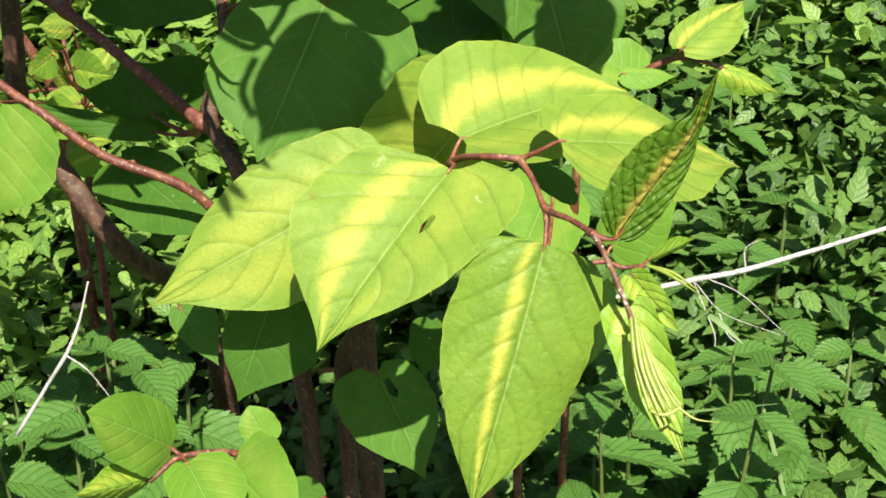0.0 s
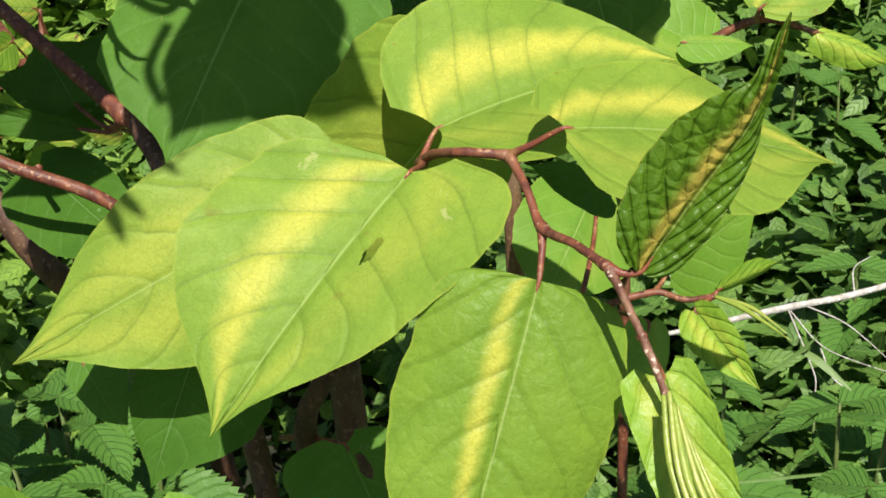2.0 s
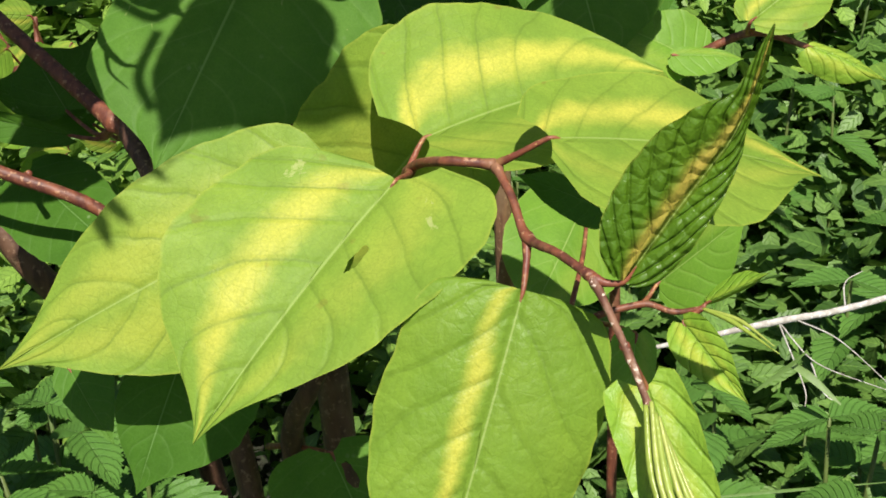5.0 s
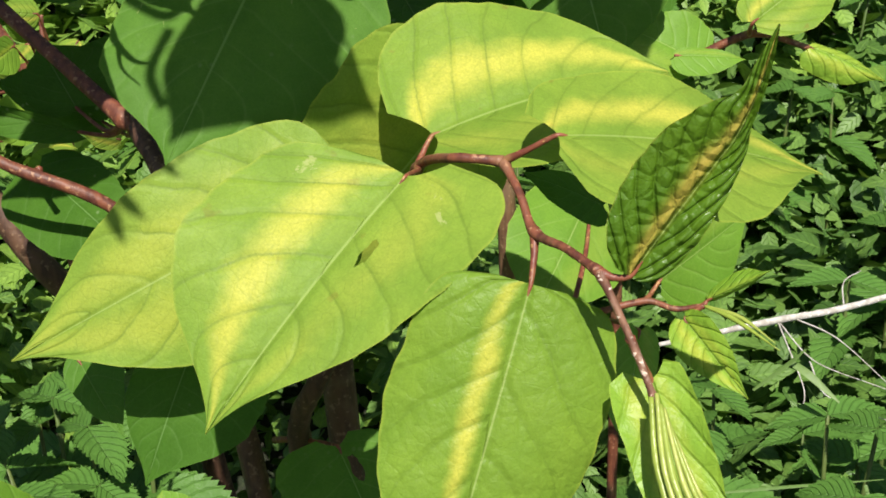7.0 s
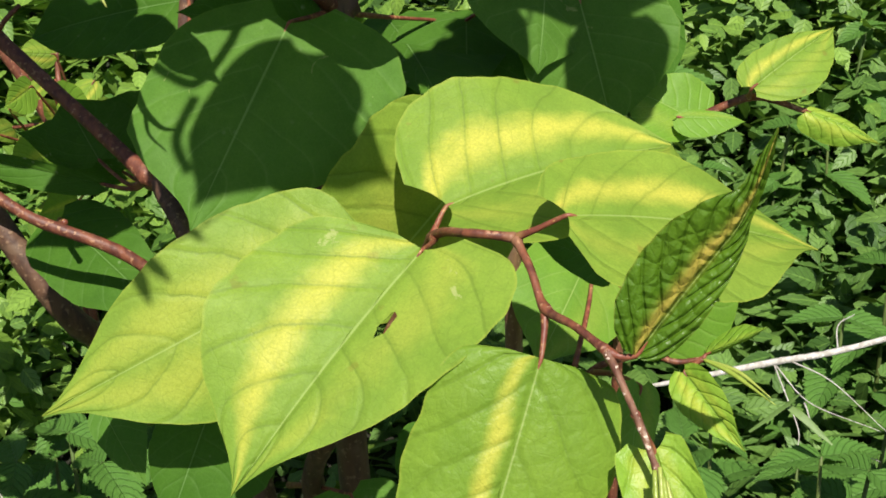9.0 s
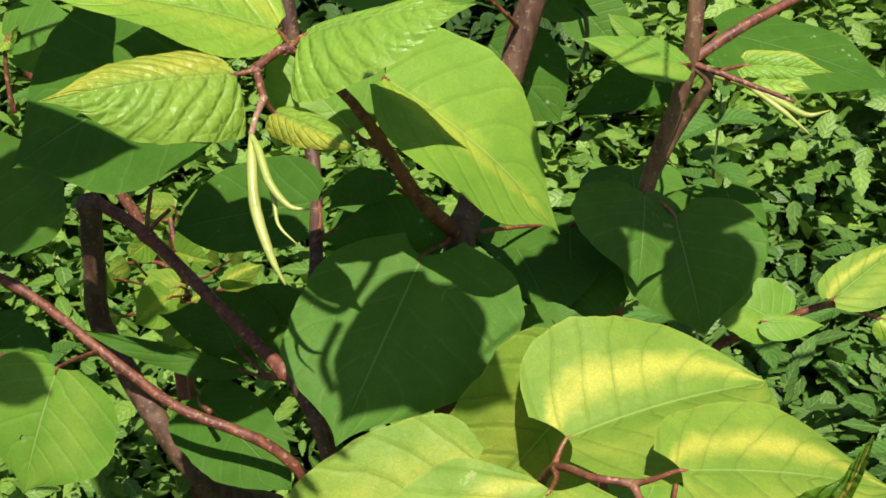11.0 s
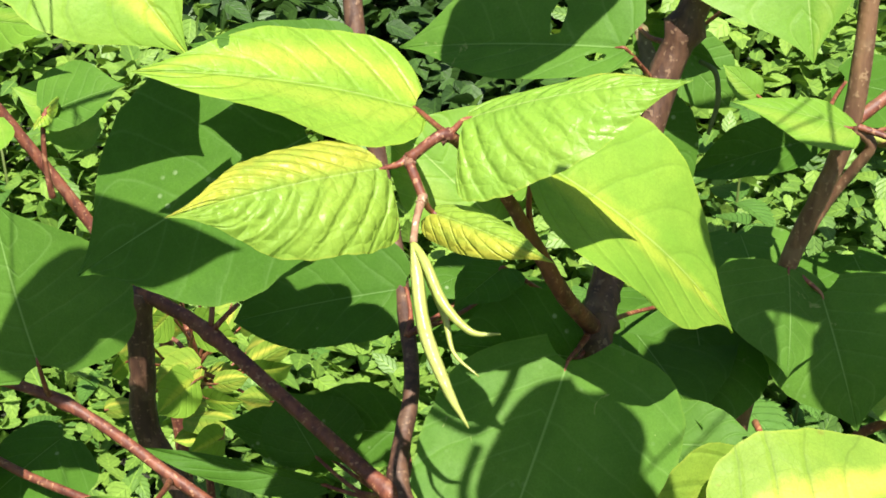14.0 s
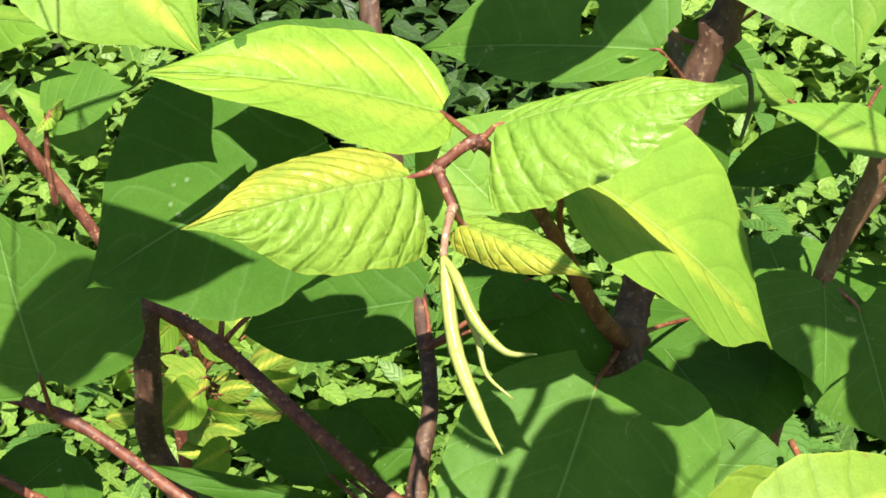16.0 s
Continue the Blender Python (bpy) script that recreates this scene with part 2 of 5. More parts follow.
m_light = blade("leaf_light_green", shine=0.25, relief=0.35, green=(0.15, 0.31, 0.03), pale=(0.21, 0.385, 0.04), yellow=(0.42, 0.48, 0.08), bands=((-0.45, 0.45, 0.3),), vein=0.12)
m_stem = bark("red_stem", (0.092, 0.026, 0.017), (0.21, 0.068, 0.034), (0.28, 0.15, 0.08))
m_scarred = bark("scarred_stem_tip", (0.11, 0.04, 0.025), (0.24, 0.12, 0.07), (0.62, 0.50, 0.40), 0.6, 110.0)
m_cane = bark("brown_cane", (0.058, 0.026, 0.016), (0.125, 0.062, 0.034), (0.17, 0.105, 0.062), 0.62)
m_husk = bark("papery_husk", (0.16, 0.07, 0.04), (0.34, 0.20, 0.12), (0.50, 0.40, 0.28), 0.8)
m_petiole = bark("petiole", (0.14, 0.035, 0.022), (0.25, 0.08, 0.04), (0.32, 0.19, 0.07), 0.5)
m_olive = bark("olive_stick", (0.10, 0.085, 0.035), (0.20, 0.16, 0.07), (0.28, 0.24, 0.13), 0.7)
m_reed = bark("light_brown_cane", (0.13, 0.065, 0.036), (0.23, 0.125, 0.065), (0.24, 0.16, 0.09), 0.6)
m_roll = weed("rolled_leaf", (0.26, 0.36, 0.045), (0.52, 0.54, 0.16), gloss=0.32, share=0.15, per_piece=False)
m_straw = bark("dry_straw", (0.34, 0.31, 0.27), (0.54, 0.51, 0.47), (0.62, 0.60, 0.57), 0.85)
# dark weed leaf: the shade at the hedge is put into its colour
m_shade = weed("hedge_leaf_shade_tint", (0.02, 0.05, 0.010), (0.07, 0.15, 0.025), share=0.15)
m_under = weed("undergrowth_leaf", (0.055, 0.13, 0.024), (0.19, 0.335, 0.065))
# brighter copy of undergrowth_leaf: stronger sun on glade and bank painted in
m_sunlit_tint = weed("undergrowth_leaf_sunlit_tint", (0.082, 0.185, 0.028), (0.275, 0.435, 0.066))
m_nettle = blade("nettle_leaf", green=(0.095, 0.215, 0.04), pale=(0.14, 0.28, 0.05), yellow=(0.2, 0.3, 0.06), midrib=(0.17, 0.30, 0.08), vein=-0.45, gloss=0.42, relief=1.2, veins=8.0, through_share=0.22)
m_grass = weed("grass", (0.12, 0.22, 0.05), (0.20, 0.30, 0.09), per_piece=False)
m_weedstem = weed("weed_stem", (0.10, 0.16, 0.04), (0.18, 0.22, 0.06), per_piece=False)


def soil_material():
    m, nt, bsdf, out = blank("soil")
    oc = object_coords(nt)
    a, b = noise_tex(nt, oc, 9.0, 5.0, 0.65), noise_tex(nt, oc, 120.0, 4.0, 0.6)
    col = blend(nt, ramp(nt, a, 0.35, 0.65), (0.018, 0.016, 0.009), (0.018, 0.034, 0.010))
    col = blend(nt, ramp(nt, b, 0.55, 0.7, 0.0, 0.5), col, (0.035, 0.05, 0.018))
    put(nt, bsdf.inputs["Base Color"], col)
    bsdf.inputs["Roughness"].default_value = 0.9
    nt.links.new(bump(nt, b, 0.8, 0.01), bsdf.inputs["Normal"])
    return m


m_soil = soil_material()


# ---- builders ----
def smooth_mesh(name, verts, faces, material, uvs=None):
    me = bpy.data.meshes.new(name)
    me.from_pydata([tuple(p) for p in verts], [], faces)
    me.materials.append(material)
    me.shade_smooth()
    if uvs is not None:
        layer = me.uv_layers.new(name="UVMap")
        idx = np.empty(len(me.loops), dtype=np.int32)
        me.loops.foreach_get("vertex_index", idx)
        layer.data.foreach_set("uv", np.asarray(uvs, dtype=np.float32)[idx].ravel())
    return me


def part(name, me, parent, label=""):
    ob = new(name, me)
    ob.parent = parent
    return tagged(ob, label)


def thing(name, at, label, category, group=""):
    ob = new(name)
    ob.location = at
    ob.empty_display_size = 0.02
    return tagged(ob, label, category, group)


def curve_through(keys, n):
    """n points on a smooth curve through the keys."""
    k = np.asarray(keys, dtype=float)
    k = np.vstack([2 * k[0] - k[1], k, 2 * k[-1] - k[-2]])
    out = []
    m = len(k) - 3
    def slope(j):
        ahead, behind = k[j + 1] - k[j], k[j] - k[j - 1]
        way = k[j + 1] - k[j - 1]
        size = np.linalg.norm(way)
        return way * min(0.5, min(np.linalg.norm(ahead), np.linalg.norm(behind)) / max(size, 1e-9))

    for i in range(n):
        x = min(i / (n - 1) * m, m - 1e-9)
        j, f = int(x), x - int(x)
        b, c, p, q = k[j + 1], k[j + 2], slope(j + 1), slope(j + 2)
        out.append(b + p * f + (3 * (c - b) - 2 * p - q) * f * f + (2 * (b - c) + p + q) * f ** 3)
    return np.array(out)


def tube_mesh(name, keys, radii, material, origin, sides=10, n=None, knots=(), rough=0.06, seed=0):
    """A tapering stem through the keys; knots: shares of its length where a node swells it."""
    rng = np.random.RandomState(seed)
    n = n or max(8, 7 * len(keys))
    pts = curve_through(keys, n)
    rad = np.interp(np.linspace(0, 1, n), np.linspace(0, 1, len(radii)), radii)
    t = np.linspace(0, 1, n)
    length = np.linalg.norm(np.diff(pts, axis=0), axis=1).sum()
    for kn in knots:
        rad = rad * (1 + 0.38 * np.exp(-((t - kn) * length / (1.6 * rad)) ** 2))
    tang = np.gradient(pts, axis=0)
    tang /= np.linalg.norm(tang, axis=1)[:, None]
    ref = np.array((0.31, 0.87, 0.22))
    verts, faces = [], []
    for i in range(n):
        a = np.cross(tang[i], ref)
        a /= np.linalg.norm(a)
        b = np.cross(tang[i], a)
        for j in range(sides):
            w = 2 * math.pi * j / sides
            r = rad[i] * (1 + rng.uniform(-rough, rough))
            verts.append(pts[i] + r * (math.cos(w) * a + math.sin(w) * b) - np.asarray(origin))
    for i in range(n - 1):
        for j in range(sides):
            k = (j + 1) % sides
            faces.append((i * sides + j, i * sides + k, (i + 1) * sides + k, (i + 1) * sides + j))
    faces.append(tuple(range(sides))[::-1])
    faces.append(tuple((n - 1) * sides + j for j in range(sides)))
    return smooth_mesh(name, verts, faces, material)


BROAD = ((0, 0.26), (0.02, 0.55), (0.06, 0.79), (0.15, 0.95), (0.29, 1.0), (0.44, 0.97), (0.57, 0.87), (0.69, 0.67), (0.79, 0.42), (0.87, 0.21), (0.94, 0.075), (1, 0.006))
OVATE = ((0, 0.24), (0.03, 0.55), (0.10, 0.82), (0.20, 0.97), (0.32, 1.0), (0.46, 0.92), (0.60, 0.75), (0.72, 0.54), (0.82, 0.32), (0.90, 0.14), (0.95, 0.06), (1, 0.005))
NARROW = ((0, 0.45), (0.03, 0.76), (0.10, 0.95), (0.26, 1.0), (0.45, 0.98), (0.60, 0.84), (0.72, 0.55), (0.82, 0.28), (0.89, 0.14), (0.95, 0.06), (1, 0.008))
ROUND = ((0, 0.30), (0.03, 0.60), (0.10, 0.86), (0.25, 1.0), (0.45, 0.99), (0.60, 0.91), (0.74, 0.73), (0.85, 0.48), (0.93, 0.24), (0.97, 0.10), (1, 0.01))
LANCE = ((0, 0.26), (0.03, 0.58), (0.10, 0.85), (0.20, 0.98), (0.30, 1.0), (0.44, 0.91), (0.58, 0.72), (0.72, 0.48), (0.84, 0.27), (0.93, 0.11), (1, 0.006))
TAIL = ((0, 0.30), (0.03, 0.62), (0.11, 0.92), (0.26, 1.0), (0.42, 0.96), (0.53, 0.82), (0.60, 0.62), (0.65, 0.40), (0.70, 0.28), (0.79, 0.20), (0.90, 0.10), (1, 0.01))


TRUNC = ((0, 0.34), (0.010, 0.60), (0.03, 0.78), (0.08, 0.90), (0.18, 0.97), (0.32, 1.0), (0.46, 0.96), (0.60, 0.84), (0.72, 0.65), (0.82, 0.43), (0.90, 0.23), (0.96, 0.09), (1, 0.006))
BLUNT = ((0, 0.50), (0.012, 0.76), (0.05, 0.93), (0.16, 1.0), (0.34, 0.99), (0.50, 0.93), (0.63, 0.76), (0.74, 0.50), (0.83, 0.27), (0.90, 0.13), (0.95, 0.06), (1, 0.008))


def blade_mesh(name, base, tip, left, right, material, origin, shape=OVATE, bow=0.04, droop=0.0, lobe=0.06, curl=0.0,
               wave=0.021, pucker=0.0016, veins=6, bend=None, lean=0.0, holes=(), ns=48, nv=12, seed=0):
    """A leaf blade from its stalk to its tip; left and right are the half widths as vectors. bow arches the midrib, droop lets
    the tip hang, lobe sets the base back on either side of the stalk, curl rolls the margins under (or up, when negative),
    pucker lifts the blade between its side veins, bend is the way by which the tip swings aside, lean
    fills the left half towards the tip and the right half towards the base. holes: (along, across, half length, half width)."""
    rng = np.random.RandomState(seed)
    base, tip, left, right = (np.asarray(a, dtype=float) for a in (base, tip, left, right))
    axis = tip - base
    length = np.linalg.norm(axis)
    axis /= length
    nrm = np.cross(right - left, axis)
    nrm /= np.linalg.norm(nrm)
    half = (np.linalg.norm(left) + np.linalg.norm(right)) / 2
    prof = curve_through(shape, 160)
    ph1, ph2 = rng.uniform(0, 6.28, 2)
    verts, uvs = [], []
    for i in range(ns + 1):
        s = (i / ns) ** 0.92
        fill = [max(0.003, np.interp(s ** (1 + k), prof[:, 0], prof[:, 1])) for k in (lean, -lean)]
        mid = base + axis * length * s + nrm * length * (bow * 4 * s * (1 - s) - droop * s ** 3)
        if bend is not None:
            mid = mid + np.asarray(bend) * max(0.0, (s - 0.55) / 0.45) ** 1.4
        for j in range(-nv, nv + 1):
            v = j / nv
            s0 = s
            for hs, hv, hl, hw in holes:
                off = math.hypot((s - hs) / hl, (v - hv) / hw)
                if 0 < off < 1 and abs(v) < 1:
                    turn = math.atan2((v - hv) / hw, (s - hs) / hl)
                    off /= 0.86 + 0.09 * math.sin(5 * turn + 1) + 0.05 * math.sin(11 * turn)
                    s0, v = hs + (s - hs) / off, max(-1, min(1, hv + (v - hv) / off))
            a = abs(v)
            side = right if v > 0 else left
            h = fill[int(v > 0)]
            edge = 1 + (0.010 * math.sin(31 * s + ph1 + 2 * (v > 0)) + 0.016 * math.sin(13 * s + ph2 - 3 * (v > 0)) + 0.006 * math.sin(67 * s + ph1)) * a
            p = mid + axis * length * (s0 - s) + side * h * a * edge
            p = p - axis * length * (lobe[int(v > 0)] if isinstance(lobe, tuple) else lobe) * (a ** 1.7) * (1 - s) ** 5
            z = -curl * half * h * a ** 2.4
            z += wave * length * math.sin(9.5 * s + (ph1 if v > 0 else ph2)) * a ** 2 * (0.35 + 0.65 * math.sin(math.pi * min(1, s * 1.1)))
            sw = s + 0.026 * math.sin(8.5 * s + ph1 + 2.4 * (v > 0)) + 0.007 * math.sin(3.4 * a + 15 * s + ph2 + 1.7 * (v > 0)) + (0.05 if v > 0 else 0.0)
            f = (sw - 0.3 * a ** 1.15) * veins + 0.5
            k = math.floor(f)
            swell = math.sin(math.pi * (f - k))
            cell = abs(math.sin(math.pi * (1.8 * a + 0.37 * k + 0.5 * (v > 0) + 0.2 * math.sin(5 * f + ph2))))
            z += pucker * length * (swell * (0.55 + 0.6 * cell ** 0.7) - 0.55) * min(1.0, a * 4) * (1 - 0.6 * a ** 3) * min(1, (1 - s) * 3)
            z += 0.004 * length * (1 - math.exp(-a * 14))
            verts.append(p + nrm * z - np.asarray(origin))
            uvs.append((0.5 + 0.5 * v, sw))
    row = 2 * nv + 1
    faces = []
    for i in range(ns):
        s = ((i + 0.5) / ns) ** 0.92
        for j in range(row - 1):
            v = (j + 0.5) / nv - 1
            if any(all(math.hypot((q - hs) / hl, (w / nv - 1 - hv) / hw) < 1.0001 for q in ((i / ns) ** 0.92, ((i + 1) / ns) ** 0.92) for w in (j, j + 1)) for hs, hv, hl, hw in holes):
                continue
            faces.append((i * row + j, i * row + j + 1, (i + 1) * row + j + 1, (i + 1) * row + j))
    return smooth_mesh(name, verts, faces, material, uvs)


def stem_of(plant, name, keys, radii, material=None, knots=(), label="", seed=0, sides=10):
    return part(name, tube_mesh(name, keys, radii, material or m_stem, plant.location, sides=sides, knots=knots, seed=seed), plant, label)


def sheath(plant, at, along, size):
    """The papery collar round a node of the stem."""
    at, along = np.asarray(at, dtype=float), np.asarray(along, dtype=float) - np.asarray(at, dtype=float)
    along /= np.linalg.norm(along)
    keys = [at - along * size * 0.6, at, at + along * size * 0.9, at + along * size * 1.7]
    part("sheath", tube_mesh("sheath", keys, (size * 1.02, size * 1.22, size * 1.12, size * 1.3), m_husk, plant.location, sides=9, n=9, rough=0.16, seed=int(size * 1e6)), plant, "papery brown collar")


COUNT = [0]


def leaf(plant, base, tip, left, right, material, joint=None, label="", stalk=0.0016, **shape):
    """A leaf blade with its stalk, which runs from joint on the stem to the blade."""
    COUNT[0] += 1
    ob = part("leaf", blade_mesh("leaf", base, tip, left, right, material, plant.location, seed=COUNT[0], **shape), plant, label)
    if joint is not None:
        b, j, t = (np.asarray(a, dtype=float) for a in (base, joint, tip))
        run = (t - b) / np.linalg.norm(t - b)
        gap = np.linalg.norm(b - j)
        sag = np.array((0, 0, -0.06 * gap))
        keys = [j, j + (b - j) * 0.5 + sag - run * 0.08 * gap, b, b + run * 0.007]
        part("petiole", tube_mesh("petiole", keys, (stalk * 1.2, stalk * 0.85, stalk * 0.6, stalk * 0.12), m_petiole, plant.location, sides=8, seed=COUNT[0]), ob)
    return ob


# ---- ground ----
def canopy_height(x, y):
    """How high the weeds stand over the plot, which rises to a bank behind."""
    z = float(np.interp(y, (0.4, 0.75, 1.5, 2.4, 3.2, 4.2, 6.0), (0.36, 0.44, 0.62, 1.02, 1.75, 2.9, 3.4)))
    return z + 0.05 * math.sin(2.1 * x + 0.6) * math.sin(1.7 * y) + 0.035 * math.sin(6.3 * x + 3.1 * y) + 0.025 * math.sin(13 * x - 9 * y)


def soil_height(x, y):
    return float(np.interp(y, (0.9, 1.5, 2.4, 3.2, 4.2, 6.0, 300.0), (0.0, 0.2, 0.6, 1.3, 2.3, 2.8, 3.5))) + 0.02 * math.sin(1.3 * x + y)


def ground_sheet():
    xs = np.concatenate([-np.geomspace(300, 1, 14), np.linspace(-0.8, 0.8, 9), np.geomspace(1, 300, 14)])
    ys = np.concatenate([-np.geomspace(300, 1, 14), np.linspace(-0.8, 6, 35), np.geomspace(6.5, 300, 14)])
    verts = [(x, y, soil_height(x, y)) for y in ys for x in xs]
    w = len(xs)
    faces = [(j * w + i, j * w + i + 1, (j + 1) * w + i + 1, (j + 1) * w + i) for j in range(len(ys) - 1) for i in range(w - 1)]
    return tagged(new("ground", smooth_mesh("ground", verts, faces, m_soil)), "dark damp soil with leaf litter under the weeds", "ground", kind="structure")


ground_sheet()


# ---- knotweed: the spray that reaches towards the viewer ----
spray = thing("knotweed_plant", (-0.0861, 0.5700, 0.0000), "arching knotweed shoot with yellow-banded leaves and a red zigzag stem", "knotweed plant", "knotweed plants")
A0, A1, A2, A3, A4, A5, A6 = (-0.0196, 0.5274, 0.9931), (-0.0010, 0.4941, 1.0131), (0.0192, 0.4891, 1.0139), (0.0323, 0.4558, 1.0006), (0.0559, 0.4222, 1.0030), (0.0664, 0.4114, 0.9832), (0.0753, 0.4023, 0.9628)
stem_of(spray, "cane", [(-0.0942, 0.5791, 0.0000), (-0.0948, 0.5701, 0.8220), (-0.0802, 0.5580, 0.8620), (-0.0549, 0.5618, 0.9052)], (0.0065, 0.006, 0.005, 0.0035), m_cane, knots=(0.8,), seed=1)
stem_of(spray, "main_stem", [(-0.0549, 0.5618, 0.9052), (-0.0332, 0.5533, 0.9522), A0, A1, A2], (0.0036, 0.0029, 0.0021, 0.0019, 0.0020), knots=(0.5, 0.99), seed=1)
stem_of(spray, "main_stem", [A2, (0.0264, 0.4719, 1.0081), A3, (0.0438, 0.4379, 1.0038), A4], (0.0019, 0.0016, 0.0019, 0.0016, 0.0017), knots=(0.02, 0.5, 0.98), seed=2)
stem_of(spray, "main_stem", [A4, A5, A6], (0.0016, 0.0013, 0.0013), m_scarred, knots=(0.03, 0.6, 0.97), label="pale scarred brown stem tip", seed=3)
for at, to, r in ((A0, A1, 0.0018), (A2, A3, 0.0017), (A3, A4, 0.0016), (A4, A5, 0.0014)):
    sheath(spray, at, to, r)
leaf(spray, (-0.0190, 0.4901, 1.0072), (-0.0891, 0.4131, 0.9375), (0.0456, -0.0215, -0.0020), (-0.0487, 0.0167, 0.0216), m_band_r, A0, "yellow-green leaf with a bright yellow band and a chewed hole", shape=BROAD, bow=0.05, lobe=(0.08, 0.0), lean=-0.2, ns=130, nv=54, holes=((0.305, -0.21, 0.060, 0.050),))
leaf(spray, (-0.0603, 0.5417, 0.9762), (-0.1987, 0.4915, 0.9168), (0.0191, -0.0165, -0.0352), (-0.0179, 0.0228, 0.0332), m_mild, (-0.0555, 0.5792, 0.9325), "yellow-green leaf with shadow spikes on it", shape=BROAD, bow=0.04, lobe=0.06)
leaf(spray, (-0.0139, 0.5398, 1.0026), (0.0867, 0.5830, 1.0131), (-0.0333, 0.0383, 0.0292), (0.0417, -0.0540, 0.0054), m_band, A0, "yellow-green leaf with a bright yellow band", shape=ROUND, bow=0.05, lobe=0.10)
leaf(spray, (0.0401, 0.4822, 1.0278), (0.1461, 0.5222, 0.9919), (-0.0105, 0.0363, 0.0120), (0.0154, -0.0481, -0.0107), m_band, A2, "yellow-green leaf with a bright yellow band", shape=BROAD, bow=0.05, lobe=(0.09, 0.03), lean=0.1)
leaf(spray, (0.0313, 0.4410, 0.9872), (-0.0072, 0.3751, 0.8662), (0.0388, -0.0021, -0.0107), (-0.0377, -0.0021, 0.0129), m_mid, A3, "hanging light green leaf with a narrow yellow stripe", shape=TRUNC, bow=0.03, pucker=0.004, curl=0.22, lobe=0.0, veins=6, ns=90, nv=24)
leaf(spray, (0.0664, 0.4200, 1.0028), (0.1249, 0.4250, 1.0877), (-0.0173, -0.0070, 0.0136), (0.0094, -0.0052, -0.0064), m_curl, A4, "dark crinkled young leaf curling up to a long point", shape=TAIL, bow=-0.03, pucker=0.013, veins=9, curl=0.3, lobe=0.0, lean=0.16, bend=(-0.0142, -0.0001, 0.0029), ns=130, nv=28)
leaf(spray, (0.0743, 0.4177, 0.9623), (0.1010, 0.3613, 0.9044), (0.0123, 0.0036, 0.0025), (-0.0154, -0.0002, -0.0062), m_fresh, A5, "young folded leaf hanging behind the bud", shape=BLUNT, bow=0.03, pucker=0.008, curl=-0.3)

for keys, r in (
    (((0.0734, 0.3975, 0.9684), (0.0749, 0.3806, 0.9538), (0.0812, 0.3619, 0.9372)), (0.0010, 0.0014, 0.0010)),
    (((0.0751, 0.3965, 0.9706), (0.0774, 0.3762, 0.9543), (0.0848, 0.3583, 0.9387)), (0.0008, 0.0012, 0.0009)),
    (((0.0763, 0.3937, 0.9681), (0.0799, 0.3733, 0.9537), (0.0876, 0.3571, 0.9405)), (0.0009, 0.0013, 0.0009)),
    (((0.0775, 0.3937, 0.9667), (0.0832, 0.3740, 0.9517), (0.0906, 0.3592, 0.9404)), (0.0007, 0.0010, 0.0008)),
    (((0.0783, 0.3930, 0.9641), (0.0861, 0.3745, 0.9493), (0.0934, 0.3610, 0.9401)), (0.0007, 0.0010, 0.0007)),
    (((0.0793, 0.3923, 0.9616), (0.0888, 0.3745, 0.9462), (0.0959, 0.3622, 0.9403)), (0.0006, 0.0008, 0.0006)),
    (((0.0810, 0.3612, 0.9376), (0.0881, 0.3576, 0.9381), (0.0957, 0.3611, 0.9402)), (0.0009, 0.0011, 0.0007)),
    (((0.0947, 0.3608, 0.9398), (0.1030, 0.3575, 0.9355), (0.1148, 0.3580, 0.9331)), (0.0007, 0.0005, 0.0002)),
):
    part("bud_strip", tube_mesh("bud_strip", keys, r, m_roll, spray.location, sides=8, seed=4), spray, "rolled pale yellow-green bud strip")

# ---- branch and leaves behind the spray ----
twig = thing("knotweed_plant", (0.0398, 0.6857, 0.0000), "small knotweed side shoot with a rolled bud and pale leaves", "knotweed plant", "knotweed plants")
T0, T1, T2 = (0.0521, 0.6511, 0.8431), (0.0832, 0.6547, 0.8535), (0.1142, 0.6522, 0.8525)
stem_of(twig, "side_stem", [(0.0398, 0.6857, 0.0000), (0.0259, 0.6906, 0.7557), T0, T1, (0.0994, 0.6542, 0.8490), T2], (0.0045, 0.0036, 0.0021, 0.0019, 0.0017, 0.0013), knots=(0.6, 0.8), seed=5)
leaf(twig, (0.0536, 0.7632, 0.8663), (0.0184, 0.6824, 0.8224), (0.0337, 0.0028, -0.0251), (-0.0354, -0.0031, 0.0125), m_light, (0.0429, 0.6660, 0.8366), "pale green leaf", shape=BROAD)
leaf(twig, (0.0917, 0.6676, 0.8592), (0.1385, 0.6688, 0.9028), (-0.0154, 0.0036, 0.0165), (0.0118, -0.0096, -0.0193), m_light, T1, "pale green leaf", shape=BROAD)
leaf(twig, (0.0774, 0.5908, 0.8746), (0.0693, 0.5631, 0.8277), (0.0110, 0.0019, -0.0031), (-0.0138, -0.0027, 0.0040), m_light, T0, "pale green leaf", shape=ROUND)
leaf(twig, (0.1042, 0.6476, 0.8463), (0.1351, 0.6006, 0.8268), (0.0074, -0.0010, 0.0103), (-0.0125, -0.0053, -0.0057), m_fresh, T2, "small pointed fresh leaf", shape=OVATE, pucker=0.012)
leaf(twig, (0.1163, 0.6537, 0.8548), (0.1479, 0.6428, 0.8804), (-0.0012, 0.0047, 0.0048), (0.0043, 0.0014, -0.0032), m_fresh, T2, "rolled young leaf", shape=NARROW, curl=1.2, pucker=0.01)

